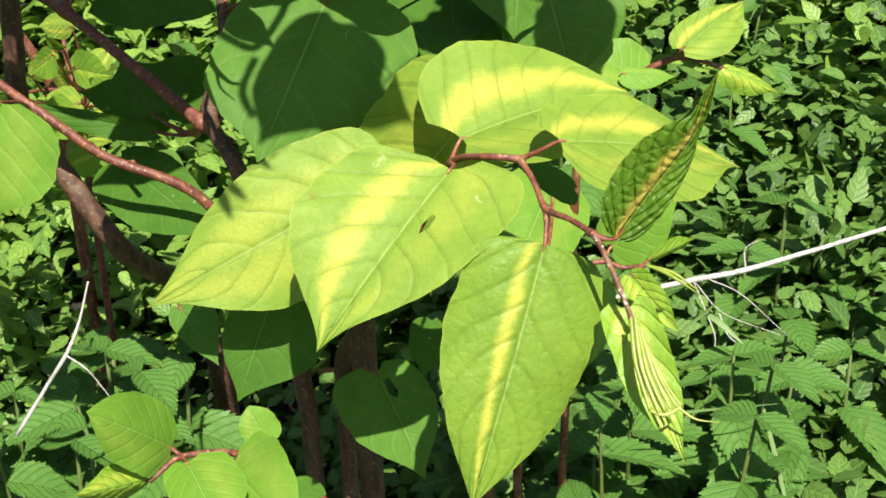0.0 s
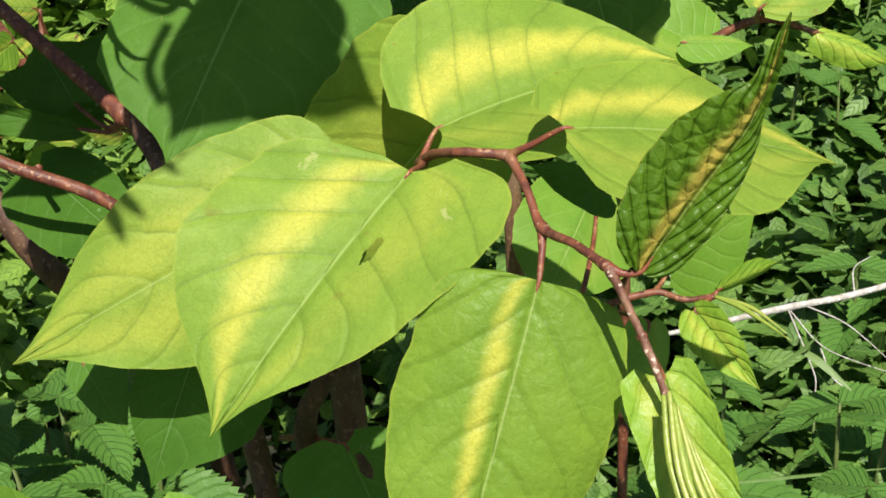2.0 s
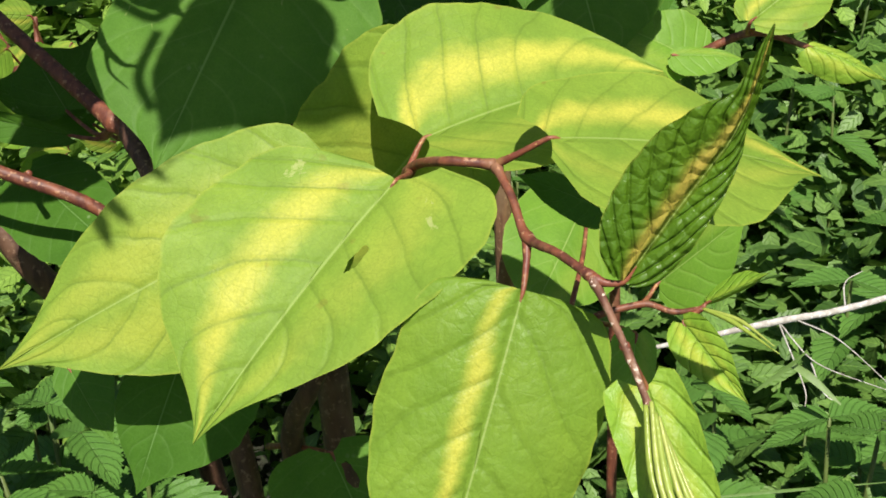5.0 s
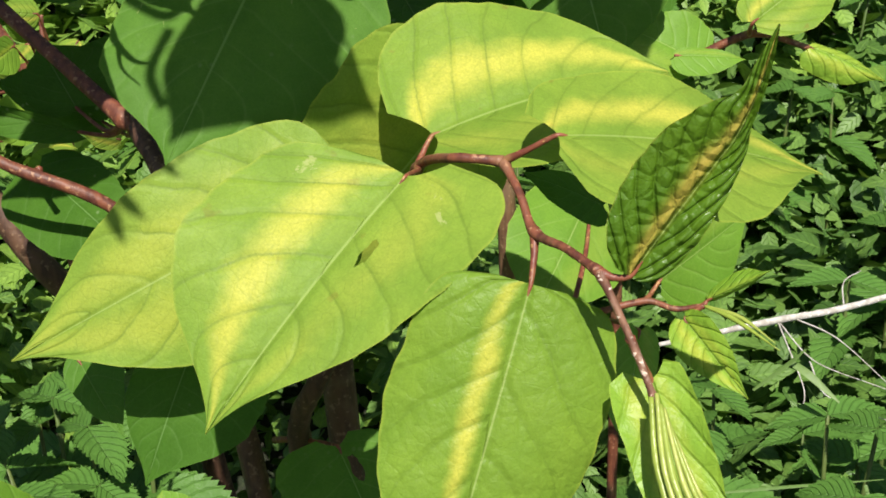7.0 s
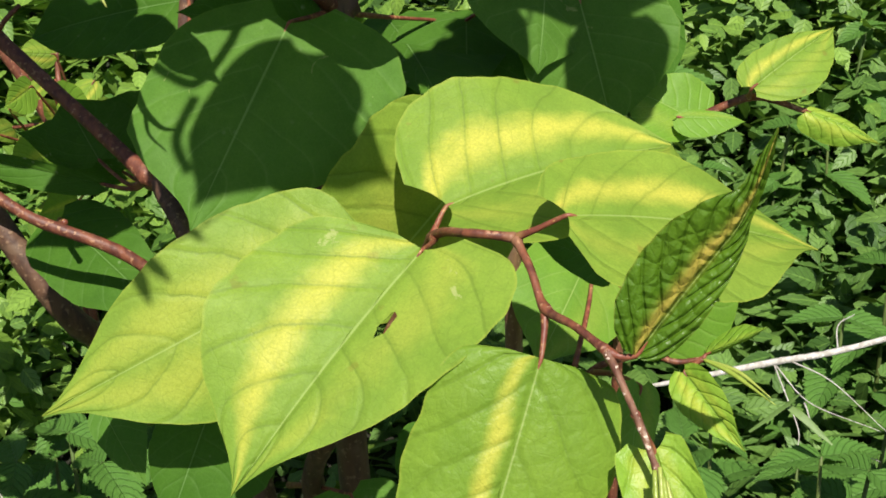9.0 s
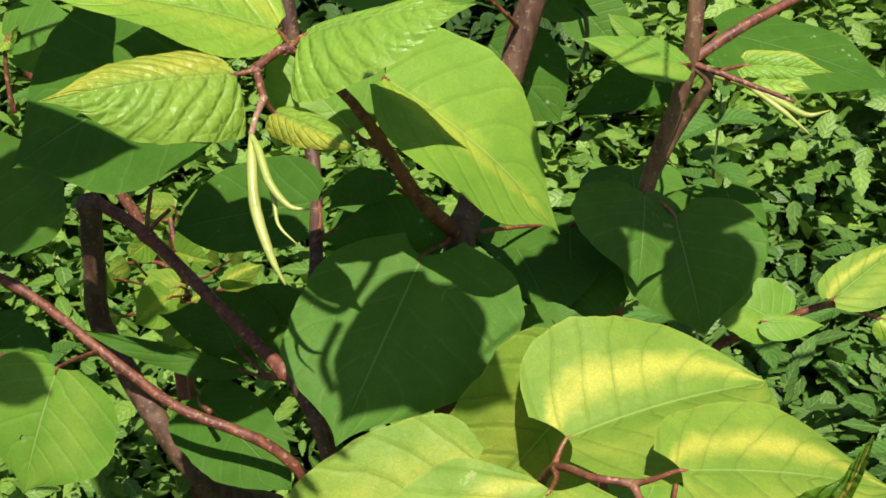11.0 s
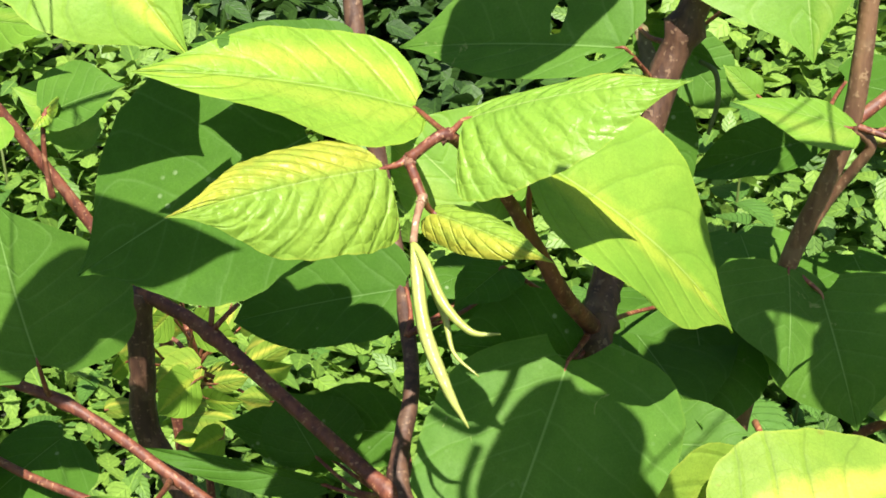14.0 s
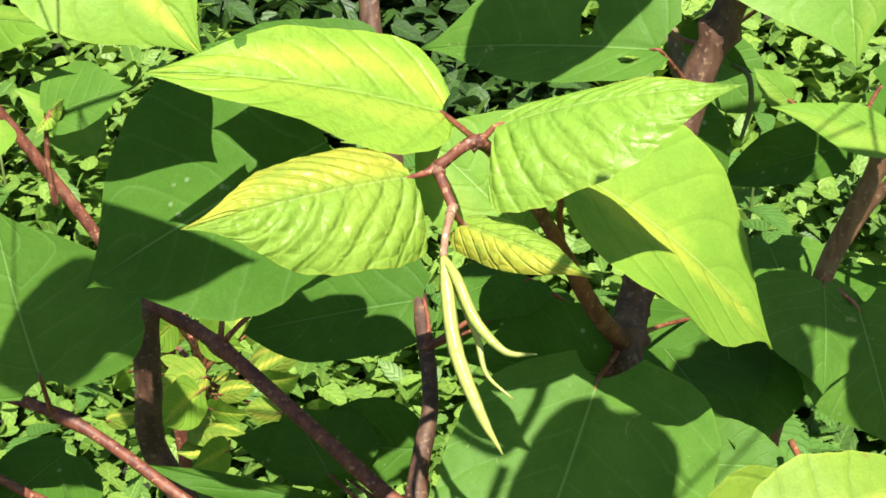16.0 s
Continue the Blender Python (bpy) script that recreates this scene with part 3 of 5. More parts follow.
for keys, r in (
    ((T2, (0.1293, 0.6371, 0.8530), (0.1503, 0.6143, 0.8486)), (0.0010, 0.0016, 0.0003)),
    ((T2, (0.1322, 0.6380, 0.8539), (0.1479, 0.6159, 0.8520)), (0.0008, 0.0013, 0.0003)),
):
    part("bud_strip", tube_mesh("bud_strip", keys, r, m_roll, twig.location, sides=7, n=14, seed=6), twig, "rolled pale bud")

shoot = thing("knotweed_plant", (0.0646, 0.7566, 0.0000), "young knotweed shoot with small striped leaves", "knotweed plant", "knotweed plants")
S0, S1, S2 = (0.0960, 0.7429, 0.9504), (0.1399, 0.7380, 0.9751), (0.1717, 0.7349, 0.9680)
stem_of(shoot, "side_stem", [(0.0646, 0.7566, 0.0000), (0.0712, 0.7489, 0.9281), S0, S1, S2], (0.0038, 0.0033, 0.0027, 0.0023, 0.0015), knots=(0.75,), seed=6)
leaf(shoot, (0.1396, 0.7246, 0.9862), (0.1894, 0.7705, 1.0058), (-0.0145, 0.0037, 0.0077), (0.0214, -0.0062, -0.0101), m_band, S1, "small green leaf with a yellow stripe", shape=OVATE)
leaf(shoot, (0.1129, 0.7405, 0.9579), (0.0719, 0.7454, 0.9772), (-0.0133, -0.0199, -0.0073), (0.0126, 0.0162, 0.0128), m_light, (0.1170, 0.7373, 0.9647), "round pale leaf", shape=ROUND)
leaf(shoot, (0.0995, 0.7302, 0.9659), (0.1394, 0.7364, 0.9606), (0.0010, 0.0049, 0.0030), (-0.0022, -0.0103, -0.0083), m_light, (0.1170, 0.7373, 0.9647), "small pointed leaf", shape=OVATE)
leaf(shoot, (0.1717, 0.7351, 0.9683), (0.2160, 0.7375, 0.9465), (0.0031, 0.0084, 0.0061), (-0.0012, -0.0094, -0.0038), m_fresh, S2, "rolled young leaf", shape=NARROW, curl=1.0, pucker=0.01)

# ---- the cane in the middle with its big leaves ----
mid_cane = thing("knotweed_plant", (-0.1201, 0.5903, 0.0000), "brown knotweed cane with broad deep green leaves", "knotweed plant", "knotweed plants")
stem_of(mid_cane, "cane", [(-0.1201, 0.5903, 0.0000), (-0.1203, 0.5727, 0.7739), (-0.1632, 0.6274, 0.9367), (-0.1864, 0.6595, 0.9655), (-0.1816, 0.7108, 0.9976), (-0.1972, 0.7924, 1.0482), (-0.2153, 0.8273, 1.1487), (-0.2208, 0.8621, 1.2227)], (0.0064, 0.0064, 0.0056, 0.0056, 0.0044, 0.0048, 0.0060, 0.0056), m_cane, knots=(0.3, 0.43, 0.7), seed=7)
MC = (-0.1855, 0.7305, 1.0128)
TOP = (-0.2208, 0.8621, 1.2227)
leaf(mid_cane, (-0.0986, 0.6313, 1.0568), (-0.1375, 0.5543, 0.9807), (0.0634, 0.0084, -0.0235), (-0.0577, -0.0017, 0.0014), m_green, (-0.0882, 0.6675, 1.0490), "large deep green leaf crossed by leaf shadows", shape=BROAD, lobe=0.12, bow=0.02)
leaf(mid_cane, (-0.0017, 0.6132, 0.9988), (-0.0745, 0.5649, 0.9257), (0.0291, 0.0117, -0.0378), (-0.0362, -0.0127, 0.0437), m_mild, (-0.0023, 0.6638, 1.0004), "pale yellow-green leaf half in shade", shape=ROUND, lobe=0.05)
leaf(mid_cane, (-0.1876, 0.7599, 1.0271), (-0.2918, 0.7688, 1.0003), (0.0047, -0.0209, -0.0185), (-0.0066, 0.0245, 0.0269), m_green_shaded, MC, "deep green leaf in shade", shape=ROUND)
leaf(mid_cane, (-0.1331, 0.5387, 0.8941), (-0.1541, 0.5049, 0.8390), (0.0422, -0.0026, -0.0067), (-0.0210, 0.0024, 0.0069), m_green_shaded, (-0.1318, 0.6088, 0.8321), "pale-specked leaf, shade put into its dark colour", shape=BROAD)
leaf(mid_cane, (-0.1949, 0.5495, 0.8808), (-0.1670, 0.5211, 0.8547), (0.0143, 0.0062, 0.0106), (-0.0097, -0.0025, -0.0038), m_green, (-0.2140, 0.6525, 0.8456), "pale leaf half lit", shape=OVATE)
leaf(mid_cane, (-0.0709, 0.5500, 0.8306), (-0.0380, 0.5056, 0.7769), (0.0238, 0.0163, 0.0024), (-0.0322, -0.0189, 0.0037), m_green, (-0.1142, 0.5916, 0.8025), "mid-green torn leaf with a hole", shape=BROAD, holes=((0.18, -0.15, 0.12, 0.12),))
leaf(mid_cane, (-0.1064, 0.5209, 0.7492), (-0.1299, 0.5078, 0.7692), (0.0057, -0.0111, -0.0108), (-0.0020, 0.0082, 0.0066), m_green, (-0.1061, 0.5489, 0.7222), "small mid-green leaf", shape=ROUND)
for pts, joint in (
    (((-0.0936, 0.6579, 1.0421), (-0.1603, 0.6488, 1.0561), (0.0016, -0.0147, -0.0103), (0.0007, 0.0218, 0.0248)), (-0.0883, 0.6789, 1.0428)),
    (((-0.1358, 0.7915, 1.0110), (-0.1847, 0.7487, 0.9971), (0.0213, -0.0227, -0.0160), (-0.0178, 0.0201, 0.0086)), MC),
    (((-0.1393, 0.7773, 1.0334), (-0.1787, 0.7492, 1.0284), (0.0084, -0.0114, -0.0087), (-0.0098, 0.0142, 0.0062)), MC),
    (((-0.0107, 0.8197, 0.9824), (-0.0604, 0.7252, 0.9761), (0.0293, -0.0164, -0.0050), (-0.0239, 0.0163, 0.0061)), None),
    (((0.0596, 0.6163, 0.9307), (0.0194, 0.6060, 0.9540), (0.0011, -0.0074, -0.0109), (-0.0015, 0.0055, 0.0072)), None),
    (((-0.0359, 0.6027, 0.8373), (-0.0401, 0.5538, 0.8225), (0.0121, 0.0039, -0.0036), (-0.0141, -0.0039, 0.0041)), None),
):
    leaf(mid_cane, *pts, m_green_shaded, joint, "deep green leaf in shade", shape=BROAD)
leaf(mid_cane, (-0.0733, 0.7834, 1.0071), (-0.0269, 0.6761, 0.9875), (0.0536, 0.0252, -0.0061), (-0.0179, -0.0076, -0.0005), m_green_shaded, None, "deep green leaf in shade", shape=BROAD)
leaf(mid_cane, (0.0788, 0.8227, 1.0156), (0.0949, 0.7512, 0.9717), (0.0206, 0.0086, -0.0027), (-0.0594, -0.0164, -0.0031), m_green_shaded, None, "deep green leaf in shade", shape=BROAD)
leaf(mid_cane, (0.0155, 0.8515, 1.0153), (0.0251, 0.7626, 0.9822), (0.0356, 0.0065, 0.0008), (-0.0368, -0.0068, 0.0013), m_green, None, "mid-green leaf", shape=BROAD)

# ---- the shoot that ends in the upper cluster ----
crown = thing("knotweed_plant", (-0.0807, 0.6450, 0.0000), "knotweed side shoot with fresh crinkled leaves and a drooping bud", "knotweed plant", "knotweed plants")
N0, N1, N2, N3, N4 = (-0.0830, 0.6776, 1.0465), (-0.1152, 0.6290, 1.1212), (-0.1486, 0.5750, 1.1951), (-0.1645, 0.5693, 1.1873), (-0.1581, 0.5554, 1.1772)
N5 = (-0.1610, 0.5390, 1.1651)
stem_of(crown, "cane", [(-0.0807, 0.6450, 0.0000), (-0.0895, 0.6461, 0.9725), N0, (-0.0758, 0.7038, 1.0630), (-0.0489, 0.7379, 1.1568), (-0.0274, 0.7448, 1.2101), (-0.0133, 0.7479, 1.2570)], (0.0093, 0.0093, 0.0093, 0.0085, 0.0085, 0.0076, 0.0068), m_cane, knots=(0.36, 0.75), seed=8)
stem_of(crown, "side_stem", [N0, (-0.1004, 0.6417, 1.0861), N1, (-0.1289, 0.6126, 1.1545), N2, N3], (0.0046, 0.0042, 0.0035, 0.0028, 0.0023, 0.0021), knots=(0.8, 0.99), seed=9)
stem_of(crown, "side_stem", [N3, N4], (0.0021, 0.0018), seed=10)
stem_of(crown, "bud_stem", [N4, (-0.1603, 0.5468, 1.1708), N5], (0.0018, 0.0014, 0.0015), m_husk, label="pale papery bud stalk", seed=17)
for at, to, r in ((N2, N3, 0.0023), (N3, N4, 0.0020), (N4, N5, 0.0017)):
    sheath(crown, at, to, r)
leaf(crown, (-0.1648, 0.6149, 1.1914), (-0.2739, 0.5778, 1.2219), (0.0061, -0.0341, -0.0089), (-0.0029, 0.0292, 0.0174), m_fresh, N2, "fresh yellow-green leaf with a notch in its edge", shape=LANCE, bow=0.05, lobe=0.03, pucker=0.0028, ns=80, nv=20, holes=((0.70, 0.90, 0.024, 0.22),))
leaf(crown, (-0.1734, 0.5634, 1.1859), (-0.2444, 0.4995, 1.1949), (0.0133, -0.0142, -0.0224), (-0.0109, 0.0106, 0.0124), m_rust, N3, "crinkled young leaf with rusty marks", shape=BLUNT, bow=0.05, pucker=0.014, veins=9, curl=0.35, ns=120, nv=28, lobe=0.0)
leaf(crown, (-0.1418, 0.5757, 1.2012), (-0.0561, 0.5565, 1.2228), (0.0079, 0.0166, 0.0068), (-0.0087, -0.0263, -0.0199), m_crisp, N2, "crinkled fresh green leaf", shape=BLUNT, bow=0.05, pucker=0.014, veins=9, curl=0.35, ns=120, nv=28, lobe=0.0)
leaf(crown, (-0.1137, 0.6268, 1.1622), (-0.0196, 0.6262, 1.0771), (0.0166, 0.0353, 0.0257), (0.0024, -0.0453, -0.0157), m_lemon, N1, "yellow-green leaf hanging to a long point", shape=BROAD, bow=0.06, droop=0.05, lobe=0.06)
leaf(crown, (-0.1312, 0.6255, 1.1316), (-0.1805, 0.6431, 1.1759), (-0.0192, -0.0118, -0.0107), (0.0304, 0.0165, 0.0246), m_light, N1, "light green leaf behind the cluster", shape=BROAD)
leaf(crown, (-0.1543, 0.5597, 1.1681), (-0.1080, 0.5242, 1.1639), (0.0050, 0.0054, 0.0072), (-0.0073, -0.0067, -0.0028), m_rust, N4, "folded young leaf with brown marks", shape=NARROW, curl=0.8, pucker=0.004, veins=8)
for keys, r in (
    ((N5, (-0.1597, 0.5318, 1.1574), (-0.1561, 0.5169, 1.1392), (-0.1470, 0.5028, 1.1210), (-0.1396, 0.4965, 1.1093)), (0.0012, 0.0024, 0.0028, 0.0020, 0.0003)),
    ((N5, (-0.1562, 0.5317, 1.1608), (-0.1489, 0.5199, 1.1492), (-0.1385, 0.5128, 1.1411), (-0.1276, 0.5127, 1.1402)), (0.0012, 0.0019, 0.0020, 0.0013, 0.0003)),
    ((N5, (-0.1550, 0.5322, 1.1523), (-0.1487, 0.5234, 1.1403), (-0.1454, 0.5150, 1.1307), (-0.1360, 0.5097, 1.1236)), (0.0008, 0.0013, 0.0013, 0.0008, 0.0003)),
):
    part("bud_strip", tube_mesh("bud_strip", keys, r, m_roll, crown.location, sides=8, n=26, seed=4), crown, "rolled yellow-green young leaf")
stem_of(crown, "side_stem", [(-0.0589, 0.8070, 1.1887), (-0.0556, 0.7976, 1.1650), (-0.0484, 0.7783, 1.1432)], (0.0046, 0.0046, 0.0053), m_olive, label="olive-tan stick beside the cane", seed=51)
stem_of(crown, "tendril", [(-0.0227, 0.7945, 1.1488), (-0.0158, 0.7834, 1.1464), (-0.0143, 0.7779, 1.1320), (-0.0196, 0.7705, 1.1155)], (0.0013, 0.0015, 0.0015, 0.0010), m_weedstem, label="thin dark curling tendril", seed=52)
leaf(crown, (-0.0564, 0.7986, 1.1677), (-0.0085, 0.8140, 1.1373), (0.0066, -0.0075, 0.0093), (-0.0040, -0.0143, -0.0123), m_green, (-0.0393, 0.7456, 1.1743), "mid-green leaf", shape=BROAD)
leaf(crown, (-0.1056, 0.7362, 1.0346), (-0.1461, 0.6959, 1.0311), (0.0190, -0.0147, -0.0088), (-0.0089, 0.0084, 0.0105), m_green_shaded, N0, "deep green leaf in shade", shape=BROAD)
leaf(crown, (-0.1295, 0.6781, 1.0826), (-0.1539, 0.6456, 1.0763), (0.0134, -0.0052, -0.0042), (-0.0106, 0.0046, 0.0056), m_green_shaded, N0, "deep green leaf in shade", shape=BROAD)
leaf(crown, (-0.0390, 0.7674, 1.0112), (-0.0122, 0.7288, 0.9855), (0.0203, 0.0121, 0.0042), (-0.0247, -0.0070, -0.0150), m_green_shaded, N0, "deep green leaf in shade", shape=BROAD)
leaf(crown, (-0.0566, 0.6764, 0.9783), (0.0074, 0.6703, 0.9789), (0.0033, 0.0164, 0.0166), (-0.0039, -0.0162, -0.0131), m_green, N0, "mid-green leaf", shape=BROAD)
leaf(crown, (-0.0715, 0.6921, 1.1909), (-0.1810, 0.7260, 1.1815), (-0.0091, -0.0165, -0.0113), (0.0125, 0.0306, 0.0432), m_green, (-0.0522, 0.7364, 1.1536), "mid-green leaf with chewed holes", shape=BROAD, ns=60, nv=18, holes=((0.10, -0.35, 0.045, 0.16), (0.30, 0.25, 0.035, 0.2)))
leaf(crown, (0.0130, 0.7502, 1.2533), (0.0200, 0.7074, 1.1768), (0.0316, -0.0048, 0.0093), (-0.0643, -0.0037, -0.0012), m_light, (-0.0069, 0.7498, 1.2599), "light green leaf hanging to a point", shape=BROAD)

# ---- left canes ----
left_cane = thing("knotweed_plant", (-0.2911, 0.6801, 0.0000), "leaning brown knotweed cane with red side branches and broad leaves", "knotweed plant", "knotweed plants")
K0, K1, K2 = (-0.3394, 0.7486, 1.0326), (-0.2953, 0.7272, 1.0163), (-0.1894, 0.6530, 0.9617)
stem_of(left_cane, "cane", [(-0.2191, 0.9730, 0.0000), (-0.2441, 0.8230, 0.7062), (-0.2791, 0.7230, 0.8262), (-0.3448, 0.7464, 0.9325), (-0.3437, 0.7476, 0.9831), K0], (0.0098, 0.0090, 0.0082, 0.0078, 0.0074), m_cane, knots=(0.98,), seed=11)
stem_of(left_cane, "branch", [K0, K1, K2, (-0.1697, 0.6438, 0.9517)], (0.0043, 0.0041, 0.0045, 0.0033), knots=(0.33, 0.66), seed=12)
stem_of(left_cane, "branch", [(-0.4508, 0.6473, 1.0520), (-0.3680, 0.6658, 1.0144), (-0.2956, 0.6383, 0.9788), (-0.2530, 0.6326, 0.9474), (-0.1954, 0.6344, 0.9181), (-0.1569, 0.6490, 0.8479)], (0.0025, 0.0030, 0.0033, 0.0034, 0.0037, 0.0041), knots=(0.22,), seed=13)
leaf(left_cane, (-0.1968, 0.6374, 1.2067), (-0.2617, 0.6261, 1.2178), (0.0046, 0.0133, 0.0128), (-0.0036, -0.0196, -0.0113), m_green_shaded, None, "deep green leaf in shade", shape=BROAD)
leaf(left_cane, (-0.2172, 0.6468, 1.1663), (-0.3243, 0.6182, 1.1098), (0.0271, -0.0373, -0.0332), (-0.0343, 0.0443, 0.0417), m_green_shaded, None, "large leaf in leaf shade with a lit edge, colour darkened too", shape=BROAD, bow=0.03)
leaf(left_cane, (-0.3641, 0.6502, 1.0425), (-0.3836, 0.6777, 1.1228), (-0.0461, -0.0068, -0.0089), (0.0598, -0.0037, 0.0154), m_green, (-0.3680, 0.6658, 1.0144), "mid-green leaf with shadows across it", shape=BROAD, lobe=0.08)
leaf(left_cane, (-0.2921, 0.5665, 1.0153), (-0.3172, 0.5478, 0.9427), (0.0421, -0.0111, -0.0149), (-0.0349, 0.0051, 0.0096), m_light, (-0.3007, 0.6347, 0.9829), "light green leaf with a small hole", shape=BROAD, ns=120, nv=48, holes=((0.58, 0.22, 0.034, 0.075),))
leaf(left_cane, (-0.4259, 0.6748, 1.0227), (-0.4321, 0.6080, 0.9630), (0.0372, -0.0024, 0.0056), (-0.0443, 0.0027, -0.0071), m_mild, (-0.4170, 0.6588, 1.0397), "yellow-green leaf with a notch", shape=BROAD)
leaf(left_cane, (-0.1898, 0.7282, 0.9491), (-0.2659, 0.7235, 0.9603), (-0.0039, -0.0092, -0.0191), (-0.0008, 0.0115, 0.0253), m_green_shaded, K2, "deep green leaf in shade", shape=OVATE)
leaf(left_cane, (-0.2335, 0.6949, 0.9370), (-0.3430, 0.7020, 0.9593), (-0.0066, -0.0063, -0.0081), (-0.0033, 0.0009, 0.0069), m_green_shaded, K2, "shade-darkened green leaf seen along its edge", shape=OVATE)
leaf(left_cane, (-0.2645, 0.6996, 0.9115), (-0.1904, 0.6415, 0.8829), (0.0171, 0.0151, 0.0112), (-0.0233, -0.0201, -0.0122), m_green_shaded, (-0.2385, 0.6452, 0.9372), "deep green leaf in shade", shape=ROUND)
leaf(left_cane, (-0.3156, 0.6359, 1.2887), (-0.2569, 0.6081, 1.2175), (0.0227, 0.0125, 0.0166), (-0.0351, -0.0240, -0.0201), m_lemon, None, "yellow-green leaf hanging to a point", shape=BROAD)
leaf(left_cane, (-0.4124, 0.7604, 1.1349), (-0.4563, 0.7163, 1.1108), (0.0226, -0.0121, -0.0076), (-0.0259, 0.0122, 0.0150), m_light, None, "light green leaf", shape=BROAD)
leaf(left_cane, (-0.3575, 0.7799, 1.1253), (-0.3994, 0.7669, 1.1488), (-0.0019, -0.0214, -0.0149), (-0.0001, 0.0195, 0.0101), m_light, None, "light green leaf", shape=BROAD)
leaf(left_cane, (-0.3762, 0.7470, 1.1405), (-0.3316, 0.7546, 1.1543), (-0.0092, 0.0233, 0.0143), (0.0048, -0.0113, -0.0087), m_green, None, "mid-green leaf", shape=BROAD)

stem_of(left_cane, "twig", [(-0.3762, 0.7389, 1.0952), (-0.3774, 0.7403, 1.1157), (-0.3757, 0.7416, 1.1355), (-0.3738, 0.7456, 1.1445)], (0.0020, 0.0015, 0.0013, 0.0011), seed=53)
leaf(left_cane, (-0.3738, 0.7454, 1.1440), (-0.3639, 0.7418, 1.1522), (-0.0005, 0.0032, 0.0031), (0.0007, -0.0037, -0.0039), m_fresh, (-0.3748, 0.7439, 1.1407), "tiny fresh curled leaf", shape=NARROW, curl=0.6, ns=24, nv=6)
leaf(left_cane, (-0.3744, 0.7445, 1.1419), (-0.3786, 0.7344, 1.1363), (0.0045, -0.0011, 0.0004), (-0.0049, 0.0013, -0.0006), m_fresh, (-0.3748, 0.7439, 1.1407), "tiny fresh curled leaf", shape=NARROW, curl=0.6, ns=24, nv=6)
leaf(left_cane, (-0.4452, 0.7157, 0.9576), (-0.4435, 0.6438, 0.9164), (0.0238, -0.0063, 0.0025), (-0.0286, 0.0065, -0.0023), m_green_shaded, None, "deep green leaf in shade", shape=BROAD)
leaf(left_cane, (-0.3900, 0.7266, 0.9472), (-0.4390, 0.6633, 0.9222), (0.0347, -0.0275, -0.0097), (-0.0189, 0.0165, 0.0041), m_green_shaded, None, "deep green leaf in shade", shape=BROAD)
stem_of(left_cane, "twig", [(-0.4310, 0.7058, 0.9513), (-0.3939, 0.6834, 0.9489), (-0.3358, 0.6635, 0.9390)], (0.0025, 0.0025, 0.0025), seed=33)
leaf(left_cane, (-0.2379, 0.7084, 0.9459), (-0.2609, 0.7273, 0.9794), (-0.0219, -0.0045, -0.0066), (0.0311, 0.0086, 0.0098), m_green_shaded, K2, "deep green leaf in shade", shape=BROAD)
leaf(left_cane, (-0.2342, 0.7343, 0.9265), (-0.2995, 0.7372, 0.9514), (-0.0047, -0.0050, -0.0095), (0.0020, 0.0093, 0.0198), m_green_shaded, K2, "deep green leaf in shade", shape=BROAD)
stem_of(left_cane, "twig", [K1, (-0.2930, 0.7290, 1.0314), (-0.2910, 0.7359, 1.0458)], (0.0018, 0.0015, 0.0013), seed=21)
stem_of(left_cane, "twig", [K1, (-0.2871, 0.7263, 1.0262), (-0.2781, 0.7298, 1.0340)], (0.0018, 0.0015, 0.0013), seed=22)

# ---- shoot with a bud beyond the left cane ----
far_left = thing("knotweed_plant", (-0.4570, 1.1625, 0.0000), "knotweed shoot with a pointed bud and light leaves", "knotweed plant", "knotweed plants")
V0 = (-0.4352, 0.7471, 1.1832)
stem_of(far_left, "cane", [(-0.4570, 1.1625, 0.0000), (-0.4522, 1.1461, 0.7638), (-0.4997, 1.1437, 0.8783), (-0.5391, 1.1430, 0.9490), (-0.5702, 1.1348, 1.0096), (-0.5971, 1.1082, 1.0798)], (0.0072, 0.0063, 0.0054, 0.0054, 0.0049, 0.0045), knots=(0.6,), seed=23)
stem_of(far_left, "side_stem", [(-0.5668, 0.8090, 1.0023), (-0.4955, 0.7704, 1.0881), (-0.4645, 0.7585, 1.1364), V0], (0.0027, 0.0027, 0.0024, 0.0018), seed=24)
leaf(far_left, (-0.4316, 0.7495, 1.1883), (-0.4387, 0.7444, 1.2154), (-0.0085, -0.0020, -0.0022), (0.0035, 0.0012, 0.0010), m_fresh, V0, "small fresh leaf", shape=OVATE)
leaf(far_left, (-0.4298, 0.7496, 1.1882), (-0.3986, 0.7330, 1.2190), (-0.0029, 0.0048, 0.0078), (0.0038, -0.0003, -0.0040), m_fresh, V0, "small fresh leaf", shape=OVATE)
leaf(far_left, (-0.4215, 0.7808, 1.1831), (-0.3592, 0.7463, 1.1885), (0.0023, 0.0039, 0.0069), (-0.0042, -0.0077, -0.0153), m_light, (-0.4626, 0.7579, 1.1346), "light green leaf", shape=OVATE)
leaf(far_left, (-0.4712, 0.7680, 1.1064), (-0.4104, 0.7499, 1.1503), (-0.0124, 0.0205, 0.0243), (0.0103, -0.0206, -0.0215), m_light, (-0.4478, 0.7395, 1.1298), "light green leaf", shape=BROAD)

